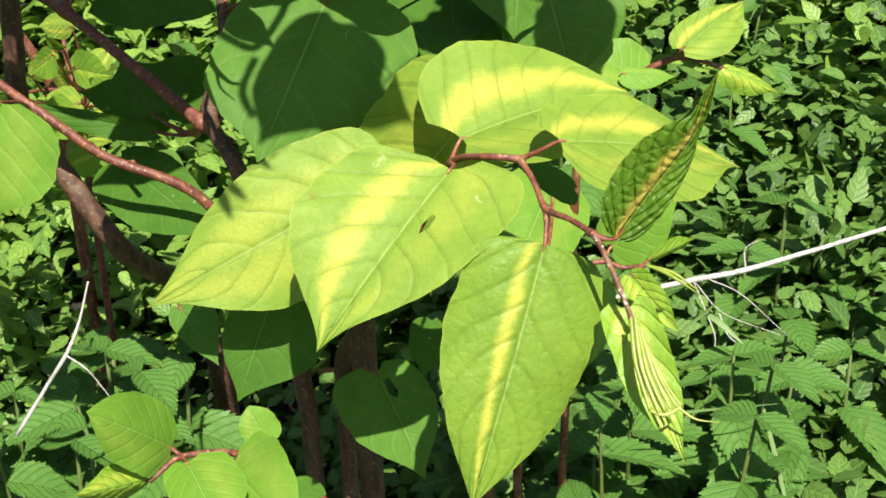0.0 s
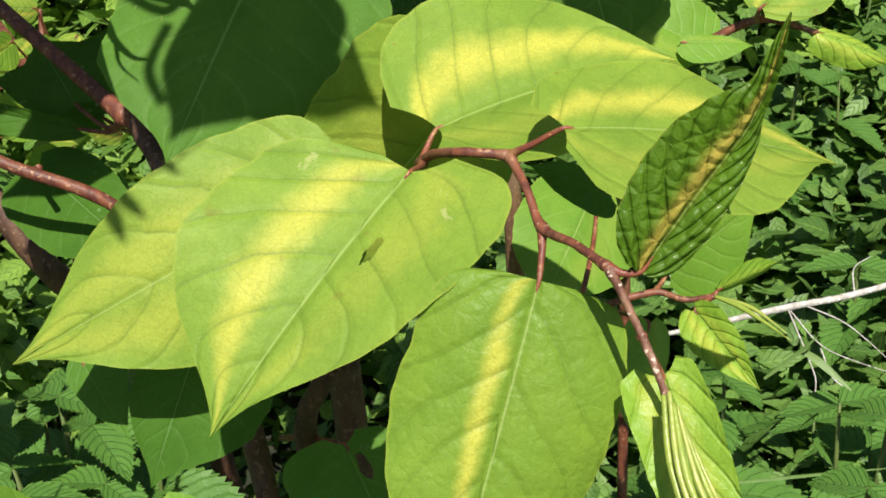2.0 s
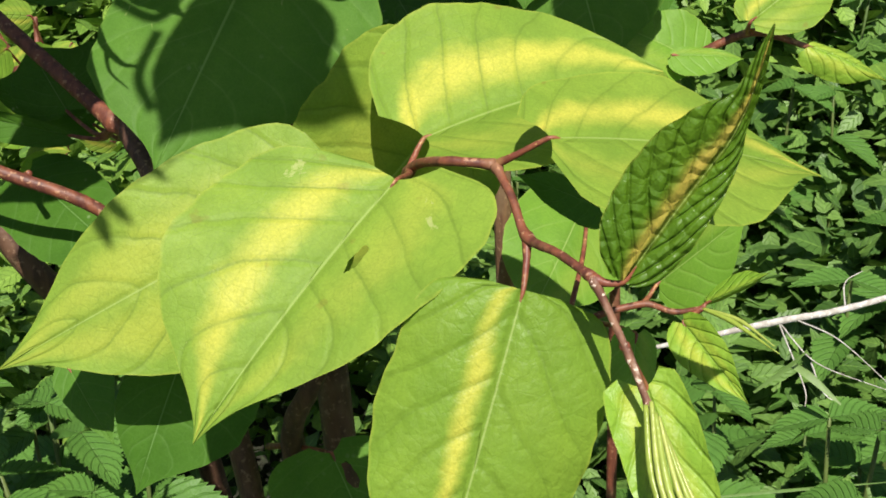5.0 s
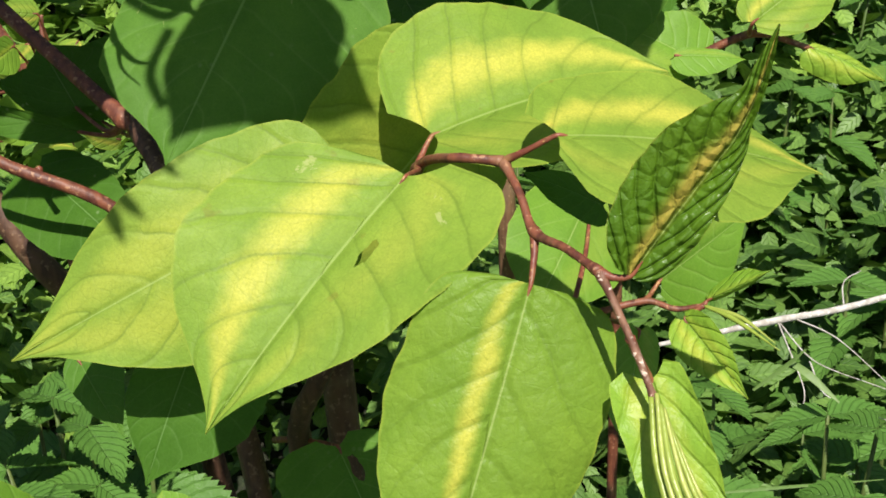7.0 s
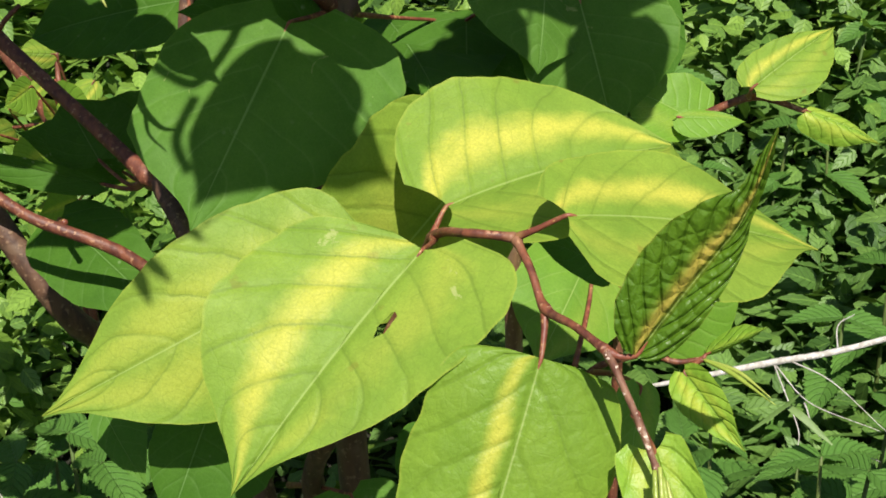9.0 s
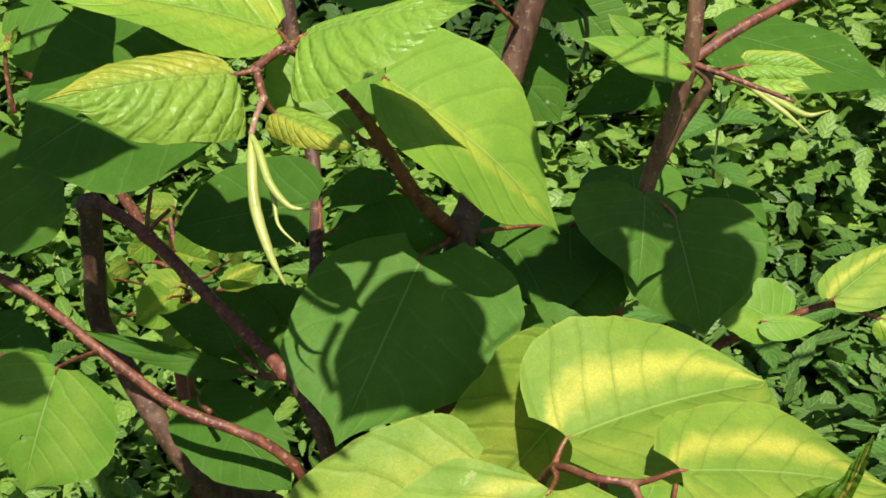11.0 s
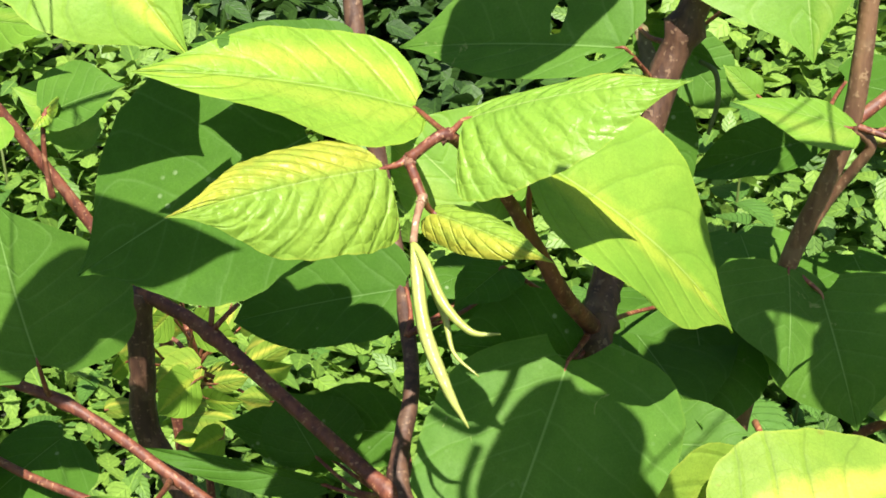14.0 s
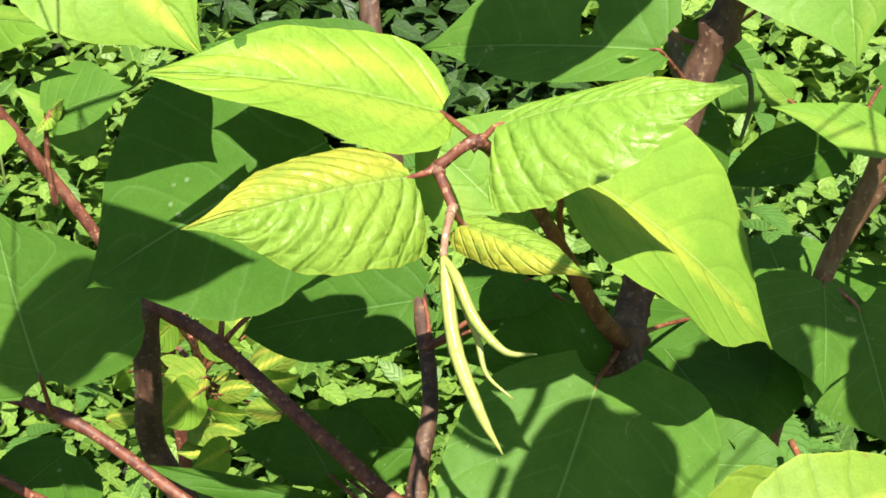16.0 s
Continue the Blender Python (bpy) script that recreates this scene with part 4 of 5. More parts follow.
# ---- small shoots further back ----
back_left = thing("knotweed_plant", (-0.4063, 1.0537, 0.0000), "slender knotweed shoot with bright yellow-banded leaves", "knotweed plant", "knotweed plants")
stem_of(back_left, "main_stem", [(-0.4063, 1.0537, 0.0000), (-0.3900, 1.0142, 0.7539), (-0.4009, 1.0559, 0.7916), (-0.4255, 1.1132, 0.8381), (-0.4274, 1.1245, 0.8614)], (0.004, 0.0035, 0.003, 0.0025, 0.002), seed=25)
stem_of(back_left, "side_stem", [(-0.4009, 1.0559, 0.7916), (-0.4248, 1.0758, 0.8096), (-0.4699, 1.0935, 0.8003)], (0.0022, 0.002, 0.0015), seed=26)
for pts, joint in (
    (((-0.3976, 1.0414, 0.8096), (-0.4213, 0.9861, 0.8142), (0.0108, -0.0067, -0.0107), (-0.0266, 0.0153, 0.0068)), (-0.4009, 1.0559, 0.7916)),
    (((-0.4024, 1.0805, 0.7698), (-0.3601, 1.0353, 0.7961), (0.0068, 0.0113, 0.0047), (-0.0011, -0.0056, -0.0064)), (-0.4009, 1.0559, 0.7916)),
    (((-0.3652, 1.0897, 0.7864), (-0.3242, 1.0486, 0.8213), (0.0042, 0.0138, 0.0074), (0.0035, -0.0035, -0.0075)), (-0.3990, 1.0485, 0.7766)),
    (((-0.3910, 0.9764, 0.7944), (-0.3352, 0.9314, 0.8200), (0.0061, 0.0121, 0.0035), (-0.0018, -0.0088, -0.0092)), (-0.3920, 1.0179, 0.7613)),
    (((-0.4408, 1.1129, 0.8385), (-0.4351, 1.0548, 0.8381), (0.0103, 0.0010, -0.0058), (-0.0110, -0.0003, -0.0015)), (-0.4255, 1.1132, 0.8381)),
    (((-0.4676, 1.0935, 0.8002), (-0.4673, 1.0428, 0.8143), (0.0035, -0.0032, -0.0114), (-0.0069, 0.0027, 0.0088)), (-0.4699, 1.0935, 0.8003)),
    (((-0.4071, 1.1411, 0.7832), (-0.3734, 1.1085, 0.8252), (-0.0078, 0.0072, 0.0102), (0.0096, -0.0061, -0.0110)), (-0.4118, 1.0798, 0.8170)),
    (((-0.4215, 1.0981, 0.8070), (-0.4294, 1.0777, 0.8375), (-0.0054, -0.0077, -0.0059), (0.0106, 0.0010, 0.0041)), (-0.4118, 1.0798, 0.8170)),
    (((-0.4010, 1.0250, 0.7762), (-0.3667, 1.0011, 0.7978), (-0.0004, 0.0057, 0.0055), (-0.0004, -0.0064, -0.0048)), (-0.3952, 1.0322, 0.7670)),
    (((-0.3771, 0.9702, 0.7820), (-0.3980, 0.9510, 0.7888), (0.0057, -0.0089, -0.0042), (-0.0057, 0.0086, 0.0032)), (-0.3912, 1.0161, 0.7576)),
    (((-0.3801, 1.1419, 0.7824), (-0.3474, 1.1054, 0.8168), (-0.0032, 0.0059, 0.0079), (0.0049, -0.0047, -0.0086)), (-0.4008, 1.0596, 0.7992)),
    (((-0.3791, 0.9932, 0.8316), (-0.4138, 0.9655, 0.8291), (0.0011, -0.0032, -0.0161), (-0.0073, 0.0073, 0.0171)), (-0.4009, 1.0559, 0.7916)),
    (((-0.3684, 0.9885, 0.8183), (-0.3361, 0.9770, 0.8323), (0.0002, 0.0061, 0.0076), (0.0038, -0.0016, -0.0081)), (-0.4009, 1.0559, 0.7916)),
    (((-0.3393, 0.9976, 0.8299), (-0.3004, 0.9928, 0.8569), (-0.0040, 0.0068, 0.0096), (0.0077, 0.0019, -0.0069)), (-0.4009, 1.0559, 0.7916)),
    (((-0.3902, 0.9709, 0.7859), (-0.3588, 0.9629, 0.8079), (-0.0052, 0.0071, 0.0118), (0.0081, -0.0017, -0.0105)), (-0.4009, 1.0559, 0.7916)),
    (((-0.3855, 1.0219, 0.8962), (-0.4105, 1.0008, 0.9054), (-0.0030, -0.0030, -0.0112), (-0.0035, 0.0073, 0.0111)), (-0.4009, 1.0559, 0.7916)),
    (((-0.3542, 1.0165, 0.8755), (-0.3657, 0.9852, 0.8586), (0.0082, -0.0003, -0.0064), (-0.0132, 0.0024, 0.0011)), (-0.4009, 1.0559, 0.7916)),
    (((-0.4233, 0.9990, 0.8567), (-0.4005, 0.9898, 0.8786), (-0.0050, 0.0037, 0.0074), (0.0089, 0.0003, -0.0077)), (-0.4009, 1.0559, 0.7916)),
    (((-0.3220, 0.9873, 0.8024), (-0.3482, 0.9688, 0.8178), (-0.0036, -0.0037, -0.0095), (-0.0021, 0.0077, 0.0092)), (-0.4009, 1.0559, 0.7916)),
    (((-0.4546, 0.9712, 0.8049), (-0.4234, 0.9597, 0.8192), (0.0001, 0.0052, 0.0064), (0.0042, -0.0013, -0.0083)), (-0.4009, 1.0559, 0.7916)),
):
    leaf(back_left, *pts, m_band, joint, "small yellow-banded leaf", shape=BROAD, ns=24, nv=6)
for pts in (
    ((-0.3749, 0.9569, 0.8409), (-0.4000, 0.9270, 0.8294), (0.0059, 0.0005, -0.0185), (-0.0082, -0.0038, 0.0217)),
    ((-0.3686, 0.9598, 0.8235), (-0.3350, 0.9433, 0.8306), (-0.0019, -0.0045, 0.0137), (0.0022, 0.0006, -0.0109)),
    ((-0.3511, 0.9303, 0.8068), (-0.3742, 0.9067, 0.8076), (-0.0005, -0.0008, -0.0174), (-0.0015, -0.0018, 0.0175)),
    ((-0.3311, 0.9717, 0.8419), (-0.2969, 0.9583, 0.8552), (-0.0033, -0.0054, 0.0119), (0.0060, 0.0015, -0.0129)),
    ((-0.3820, 1.0011, 0.8632), (-0.3420, 0.9819, 0.8639), (0.0024, -0.0010, 0.0215), (-0.0006, -0.0018, -0.0166)),
    ((-0.3994, 0.9964, 0.8787), (-0.4138, 0.9694, 0.8714), (0.0037, 0.0014, -0.0167), (-0.0023, -0.0050, 0.0134)),
    ((-0.3956, 1.0182, 0.8768), (-0.4073, 1.0045, 0.8960), (-0.0052, 0.0004, -0.0044), (0.0050, -0.0050, 0.0038)),
    ((-0.4329, 0.9777, 0.8460), (-0.4401, 0.9547, 0.8458), (0.0004, 0.0003, -0.0110), (-0.0011, -0.0027, 0.0099)),
):
    leaf(back_left, *pts, m_lemon, (-0.4009, 1.0559, 0.7916), "bright yellow-green leaf in the sun", shape=BROAD, ns=24, nv=8)

back_right = thing("knotweed_plant", (0.5523, 1.1012, 0.0000), "slender knotweed shoot with small yellow-green leaves", "knotweed plant", "knotweed plants")
stem_of(back_right, "main_stem", [(0.5523, 1.1012, 0.0000), (0.5398, 1.0953, 0.6322), (0.5566, 1.1743, 0.7538), (0.5757, 1.2449, 0.8702), (0.5787, 1.2809, 0.9321)], (0.005, 0.005, 0.0045, 0.004, 0.003), seed=27)
for pts, joint in (
    (((0.5316, 1.1849, 0.8104), (0.4775, 1.1734, 0.8495), (-0.0082, -0.0026, -0.0141), (0.0078, 0.0055, 0.0160)), (0.5645, 1.2039, 0.8016)),
    (((0.5316, 1.1849, 0.8104), (0.5589, 1.1354, 0.8127), (0.0046, 0.0020, 0.0141), (0.0012, 0.0002, -0.0095)), (0.5645, 1.2039, 0.8016)),
    (((0.5833, 1.2337, 0.8202), (0.5276, 1.2071, 0.8460), (-0.0032, -0.0015, -0.0099), (0.0006, 0.0085, 0.0126)), (0.5759, 1.2325, 0.8496)),
    (((0.5278, 1.1846, 0.8090), (0.4727, 1.1523, 0.8130), (0.0022, -0.0053, -0.0094), (-0.0040, 0.0070, 0.0075)), (0.5645, 1.2039, 0.8016)),
    (((0.5495, 1.1086, 0.6970), (0.4934, 1.0403, 0.7145), (0.0087, -0.0139, -0.0133), (-0.0065, 0.0090, 0.0069)), (0.5499, 1.1351, 0.6928)),
    (((0.5597, 1.1984, 0.7611), (0.5237, 1.1356, 0.7321), (0.0226, -0.0108, -0.0129), (-0.0195, 0.0110, 0.0063)), (0.5566, 1.1787, 0.7605)),
    (((0.5603, 1.0854, 0.6647), (0.5680, 1.0645, 0.7104), (-0.0110, 0.0127, 0.0050), (0.0160, -0.0079, -0.0027)), (0.5481, 1.1173, 0.6660)),
):
    leaf(back_right, *pts, m_light, joint, "small yellow-green leaf", shape=BROAD, ns=24, nv=6)

# ---- right cane ----
right_cane = thing("knotweed_plant", (0.0070, 0.7556, 0.0000), "brown forked knotweed cane with mid-green leaves", "knotweed plant", "knotweed plants")
Q0, Q1, Q2 = (0.0246, 0.7469, 1.0479), (0.0464, 0.7326, 1.1354), (0.0501, 0.7352, 1.2340)
stem_of(right_cane, "cane", [(0.0070, 0.7556, 0.0000), (0.0029, 0.7491, 0.9145), Q0, Q1, Q2, (0.0538, 0.7439, 1.2583)], (0.0059, 0.0059, 0.0053, 0.0051, 0.0047, 0.0043), m_reed, knots=(0.65,), seed=14)
stem_of(right_cane, "branch", [Q1, (0.0774, 0.7468, 1.1529), (0.1290, 0.7836, 1.1691)], (0.0034, 0.0032, 0.0026), seed=15)
stem_of(right_cane, "branch", [Q1, (0.0581, 0.7318, 1.1232), (0.0420, 0.7443, 1.0873), (0.0257, 0.7475, 1.0489)], (0.0026, 0.0029, 0.0031, 0.0034), m_reed, seed=31)
stem_of(right_cane, "twig", [Q1, (0.0697, 0.7230, 1.1300), (0.1064, 0.7179, 1.1173)], (0.0020, 0.0017, 0.0012), seed=32)
leaf(right_cane, (-0.0264, 0.8870, 1.1250), (0.0072, 0.8783, 1.0902), (0.0175, 0.0087, 0.0143), (-0.0136, -0.0068, -0.0112), m_green, Q2, "mid-green leaf", shape=ROUND)
leaf(right_cane, (0.0686, 0.8429, 1.1183), (0.1856, 0.8310, 1.0827), (0.0126, 0.0332, 0.0086), (-0.0144, -0.0342, -0.0144), m_green_shaded, Q1, "deep green leaf in shade", shape=BROAD)
leaf(right_cane, (0.0799, 0.7495, 1.1281), (0.1315, 0.7501, 1.1238), (0.0010, 0.0033, 0.0105), (-0.0033, -0.0090, -0.0028), m_crisp, (0.0585, 0.7567, 1.1221), "fresh crinkled yellow-green leaf", shape=NARROW, pucker=0.008, veins=8, curl=0.4)
for keys, r in (
    (((0.0597, 0.7560, 1.1195), (0.0806, 0.7457, 1.1175), (0.0982, 0.7410, 1.1097), (0.1160, 0.7373, 1.1019), (0.1293, 0.7363, 1.1055)), (0.0016, 0.0022, 0.0028, 0.0018, 0.0003)),
    (((0.0806, 0.7457, 1.1175), (0.1012, 0.7336, 1.1061), (0.1193, 0.7281, 1.0921)), (0.0012, 0.0018, 0.0003)),
):
    part("bud_strip", tube_mesh("bud_strip", keys, r, m_roll, right_cane.location, sides=7, n=16, seed=9), right_cane, "drooping rolled young leaf")
leaf(right_cane, (0.0815, 0.7925, 1.1039), (0.1246, 0.7899, 1.0983), (0.0050, 0.0136, 0.0100), (-0.0034, -0.0084, -0.0072), m_fresh, (0.0697, 0.7230, 1.1300), "fresh yellow-green leaf", shape=OVATE)
leaf(right_cane, (-0.0235, 0.7655, 1.0119), (-0.0185, 0.6925, 0.9641), (0.0414, 0.0072, -0.0046), (-0.0421, -0.0034, 0.0007), m_green_shaded, Q0, "deep green leaf in shade", shape=BROAD)
leaf(right_cane, (0.0237, 0.7405, 1.0486), (0.0207, 0.7050, 1.0016), (0.0250, 0.0121, -0.0149), (-0.0430, -0.0090, 0.0125), m_green, Q0, "mid-green leaf dappled with shade", shape=BROAD)
leaf(right_cane, (0.0422, 0.7395, 1.0340), (0.0632, 0.7127, 0.9619), (0.0481, 0.0093, 0.0080), (-0.0402, -0.0098, -0.0057), m_green, Q0, "mid-green torn leaf dappled with shade", shape=BROAD, lobe=0.1, ns=110, nv=36, holes=((0.05, 0.35, 0.035, 0.10),))
leaf(right_cane, (0.0178, 0.8411, 1.1114), (-0.0031, 0.8451, 1.1296), (-0.0062, -0.0036, -0.0061), (0.0062, 0.0036, 0.0061), m_light, Q1, "light green leaf", shape=OVATE)
leaf(right_cane, (-0.0747, 0.7723, 1.1328), (-0.0297, 0.7598, 1.0869), (0.0225, 0.0105, 0.0191), (-0.0157, -0.0073, -0.0133), m_green_shaded, None, "deep green leaf in shade", shape=ROUND)
leaf(right_cane, (0.0448, 0.8018, 1.0993), (-0.0274, 0.8187, 1.0689), (-0.0019, -0.0234, -0.0055), (-0.0055, 0.0067, 0.0178), m_green_shaded, Q1, "deep green leaf in shade", shape=OVATE)
leaf(right_cane, (0.0436, 0.7185, 1.1389), (-0.0165, 0.7123, 1.1558), (0.0004, -0.0171, -0.0095), (0.0001, 0.0092, 0.0058), m_light, Q1, "small light green leaf", shape=OVATE)

# ---- low shoot at the foot ----
low = thing("knotweed_plant", (-0.1161, 0.5234, 0.0000), "low knotweed shoot with small pale green leaves", "knotweed plant", "knotweed plants")
W0, W1, W2 = (-0.1461, 0.4634, 0.8296), (-0.1777, 0.4464, 0.8419), (-0.1932, 0.4313, 0.8364)
stem_of(low, "side_stem", [(-0.1161, 0.5234, 0.0000), (-0.1261, 0.4934, 0.7696), W0, W1, W2], (0.004, 0.0032, 0.0022, 0.0018, 0.0013), knots=(0.5, 0.75), seed=16)
leaf(low, (-0.1844, 0.4489, 0.8466), (-0.2167, 0.4095, 0.9007), (-0.0068, -0.0134, -0.0155), (0.0007, 0.0168, 0.0156), m_light, W1, "pale green leaf", shape=ROUND, bow=0.05)
leaf(low, (-0.1952, 0.4313, 0.8364), (-0.2235, 0.3870, 0.8613), (-0.0075, -0.0026, -0.0110), (-0.0062, 0.0079, 0.0088), m_fresh, W2, "small fresh crinkled leaf", shape=OVATE, pucker=0.012, curl=0.2)
leaf(low, (-0.1374, 0.4993, 0.8113), (-0.1488, 0.5106, 0.8320), (-0.0116, -0.0020, -0.0030), (0.0114, 0.0033, 0.0052), m_light, W0, "small round pale leaf", shape=ROUND)
leaf(low, (-0.1729, 0.4369, 0.8452), (-0.1408, 0.3766, 0.8382), (0.0244, 0.0099, -0.0002), (-0.0152, -0.0065, -0.0061), m_light, W1, "pale green leaf", shape=TRUNC, bow=0.05)
leaf(low, (-0.1479, 0.4438, 0.8357), (-0.1022, 0.3866, 0.8336), (0.0175, 0.0131, 0.0219), (-0.0079, -0.0063, -0.0132), m_light, W0, "pale green leaf", shape=TRUNC, bow=0.05)


# ---- leafy branch that arches overhead and shades the plants below ----
overhead = thing("knotweed_plant", (0.4200, 0.9300, 0.0000), "tall arching knotweed cane whose leaves shade the plants below", "knotweed plant", "knotweed plants")
stem_of(overhead, "cane", [(0.4200, 0.9300, 0.0000), (0.4300, 0.9200, 0.8000), (0.3600, 0.8600, 1.3500), (0.2200, 0.7400, 1.4700), (0.0700, 0.6600, 1.4600)], (0.008, 0.007, 0.005, 0.004, 0.0034), m_cane, knots=(0.5, 0.8), seed=41)
stem_of(overhead, "branch", [(0.0700, 0.6600, 1.4600), (-0.0500, 0.6000, 1.4900), (-0.2000, 0.5800, 1.4800), (-0.3300, 0.5700, 1.4300)], (0.0032, 0.0028, 0.0022, 0.0016), knots=(0.33, 0.66), seed=42)
stem_of(overhead, "branch", [(0.0700, 0.6600, 1.4600), (0.0750, 0.4500, 1.4600), (0.0000, 0.3600, 1.4250), (-0.0700, 0.2750, 1.4200)], (0.0012, 0.0009, 0.0008, 0.0006), seed=43)
leaf(overhead, (-0.0413, 0.4007, 1.4105), (-0.0834, 0.3277, 1.3720), (0.0399, -0.0078, -0.0103), (-0.0271, 0.0002, 0.0039), m_green, (0.0000, 0.3600, 1.4250), "mid-green leaf overhead", stalk=0.0006, shape=BROAD, bow=0.02)
leaf(overhead, (-0.0598, 0.3604, 1.3825), (0.0098, 0.3549, 1.3693), (0.0069, 0.0243, 0.0138), (0.0019, -0.0148, -0.0093), m_green, (-0.0255, 0.3291, 1.4232), "mid-green leaf overhead", stalk=0.0006, shape=BROAD, bow=0.02)
leaf(overhead, (-0.2870, 0.4896, 1.3556), (-0.3493, 0.4622, 1.3477), (0.0012, -0.0173, -0.0107), (-0.0095, 0.0168, 0.0115), m_green, (-0.3182, 0.5709, 1.4345), "mid-green leaf overhead", stalk=0.0006, shape=BROAD, bow=0.02)
leaf(overhead, (-0.2842, 0.4955, 1.3755), (-0.2122, 0.4737, 1.3522), (0.0031, 0.0016, 0.0006), (-0.0084, -0.0265, -0.0149), m_green, (-0.3182, 0.5709, 1.4345), "mid-green leaf overhead", stalk=0.0006, shape=BROAD, bow=0.02)
leaf(overhead, (0.0084, 0.5210, 1.3658), (0.0659, 0.4866, 1.3368), (0.0225, 0.0160, 0.0065), (-0.0196, -0.0224, -0.0109), m_green, (0.0732, 0.5264, 1.4600), "mid-green leaf overhead", stalk=0.0006, shape=BROAD, bow=0.02)
leaf(overhead, (0.0171, 0.5447, 1.3503), (0.1431, 0.5575, 1.3404), (0.0077, 0.0199, 0.0111), (0.0106, -0.0131, -0.0095), m_green, (0.0727, 0.5455, 1.4600), "mid-green leaf overhead", stalk=0.0006, shape=BROAD, bow=0.02)
leaf(overhead, (0.1175, 0.5397, 1.3488), (0.1059, 0.4928, 1.3218), (0.0251, -0.0044, -0.0062), (-0.0307, -0.0026, 0.0027), m_green, (0.0727, 0.5455, 1.4600), "mid-green leaf overhead", stalk=0.0006, shape=ROUND, bow=0.02)
leaf(overhead, (-0.0480, 0.6547, 1.3686), (-0.1396, 0.5799, 1.3359), (0.0092, -0.0213, -0.0143), (-0.0358, 0.0175, 0.0157), m_green, (-0.0064, 0.6218, 1.4791), "mid-green leaf overhead", stalk=0.0006, shape=BROAD, bow=0.02)
leaf(overhead, (-0.2910, 0.3436, 1.3896), (-0.2411, 0.3325, 1.3758), (0.0103, 0.0083, 0.0036), (0.0001, -0.0126, -0.0076), m_green, (-0.3300, 0.5700, 1.4300), "mid-green leaf overhead", stalk=0.0006, shape=BROAD, bow=0.02)
leaf(overhead, (-0.0805, 0.2921, 1.3982), (-0.0665, 0.2867, 1.3930), (0.0021, 0.0021, 0.0009), (-0.0006, -0.0017, -0.0010), m_green, (-0.0636, 0.2827, 1.4205), "mid-green leaf overhead", stalk=0.0006, shape=LANCE, bow=0.02)
leaf(overhead, (-0.0932, 0.2719, 1.4040), (-0.0784, 0.2631, 1.3966), (0.0027, 0.0010, 0.0002), (-0.0012, -0.0032, -0.0018), m_green, (-0.0700, 0.2750, 1.4200), "mid-green leaf overhead", stalk=0.0006, shape=LANCE, bow=0.02)
leaf(overhead, (-0.0969, 0.2691, 1.3980), (-0.0879, 0.2562, 1.3890), (0.0032, 0.0009, 0.0001), (-0.0028, -0.0025, -0.0010), m_green, (-0.0700, 0.2750, 1.4200), "mid-green leaf overhead", stalk=0.0006, shape=LANCE, bow=0.02)
stem_of(overhead, "twig", [(-0.1195, 0.4143, 1.3680), (-0.0966, 0.4070, 1.3603), (-0.0830, 0.4240, 1.3688), (-0.0787, 0.4343, 1.3744)], (0.0026, 0.0026, 0.0026, 0.0026), seed=44)
stem_of(overhead, "twig", [(-0.0891, 0.3751, 1.4001), (-0.0954, 0.3558, 1.3892), (-0.0875, 0.3424, 1.3799)], (0.0026, 0.0026, 0.0026), seed=44)


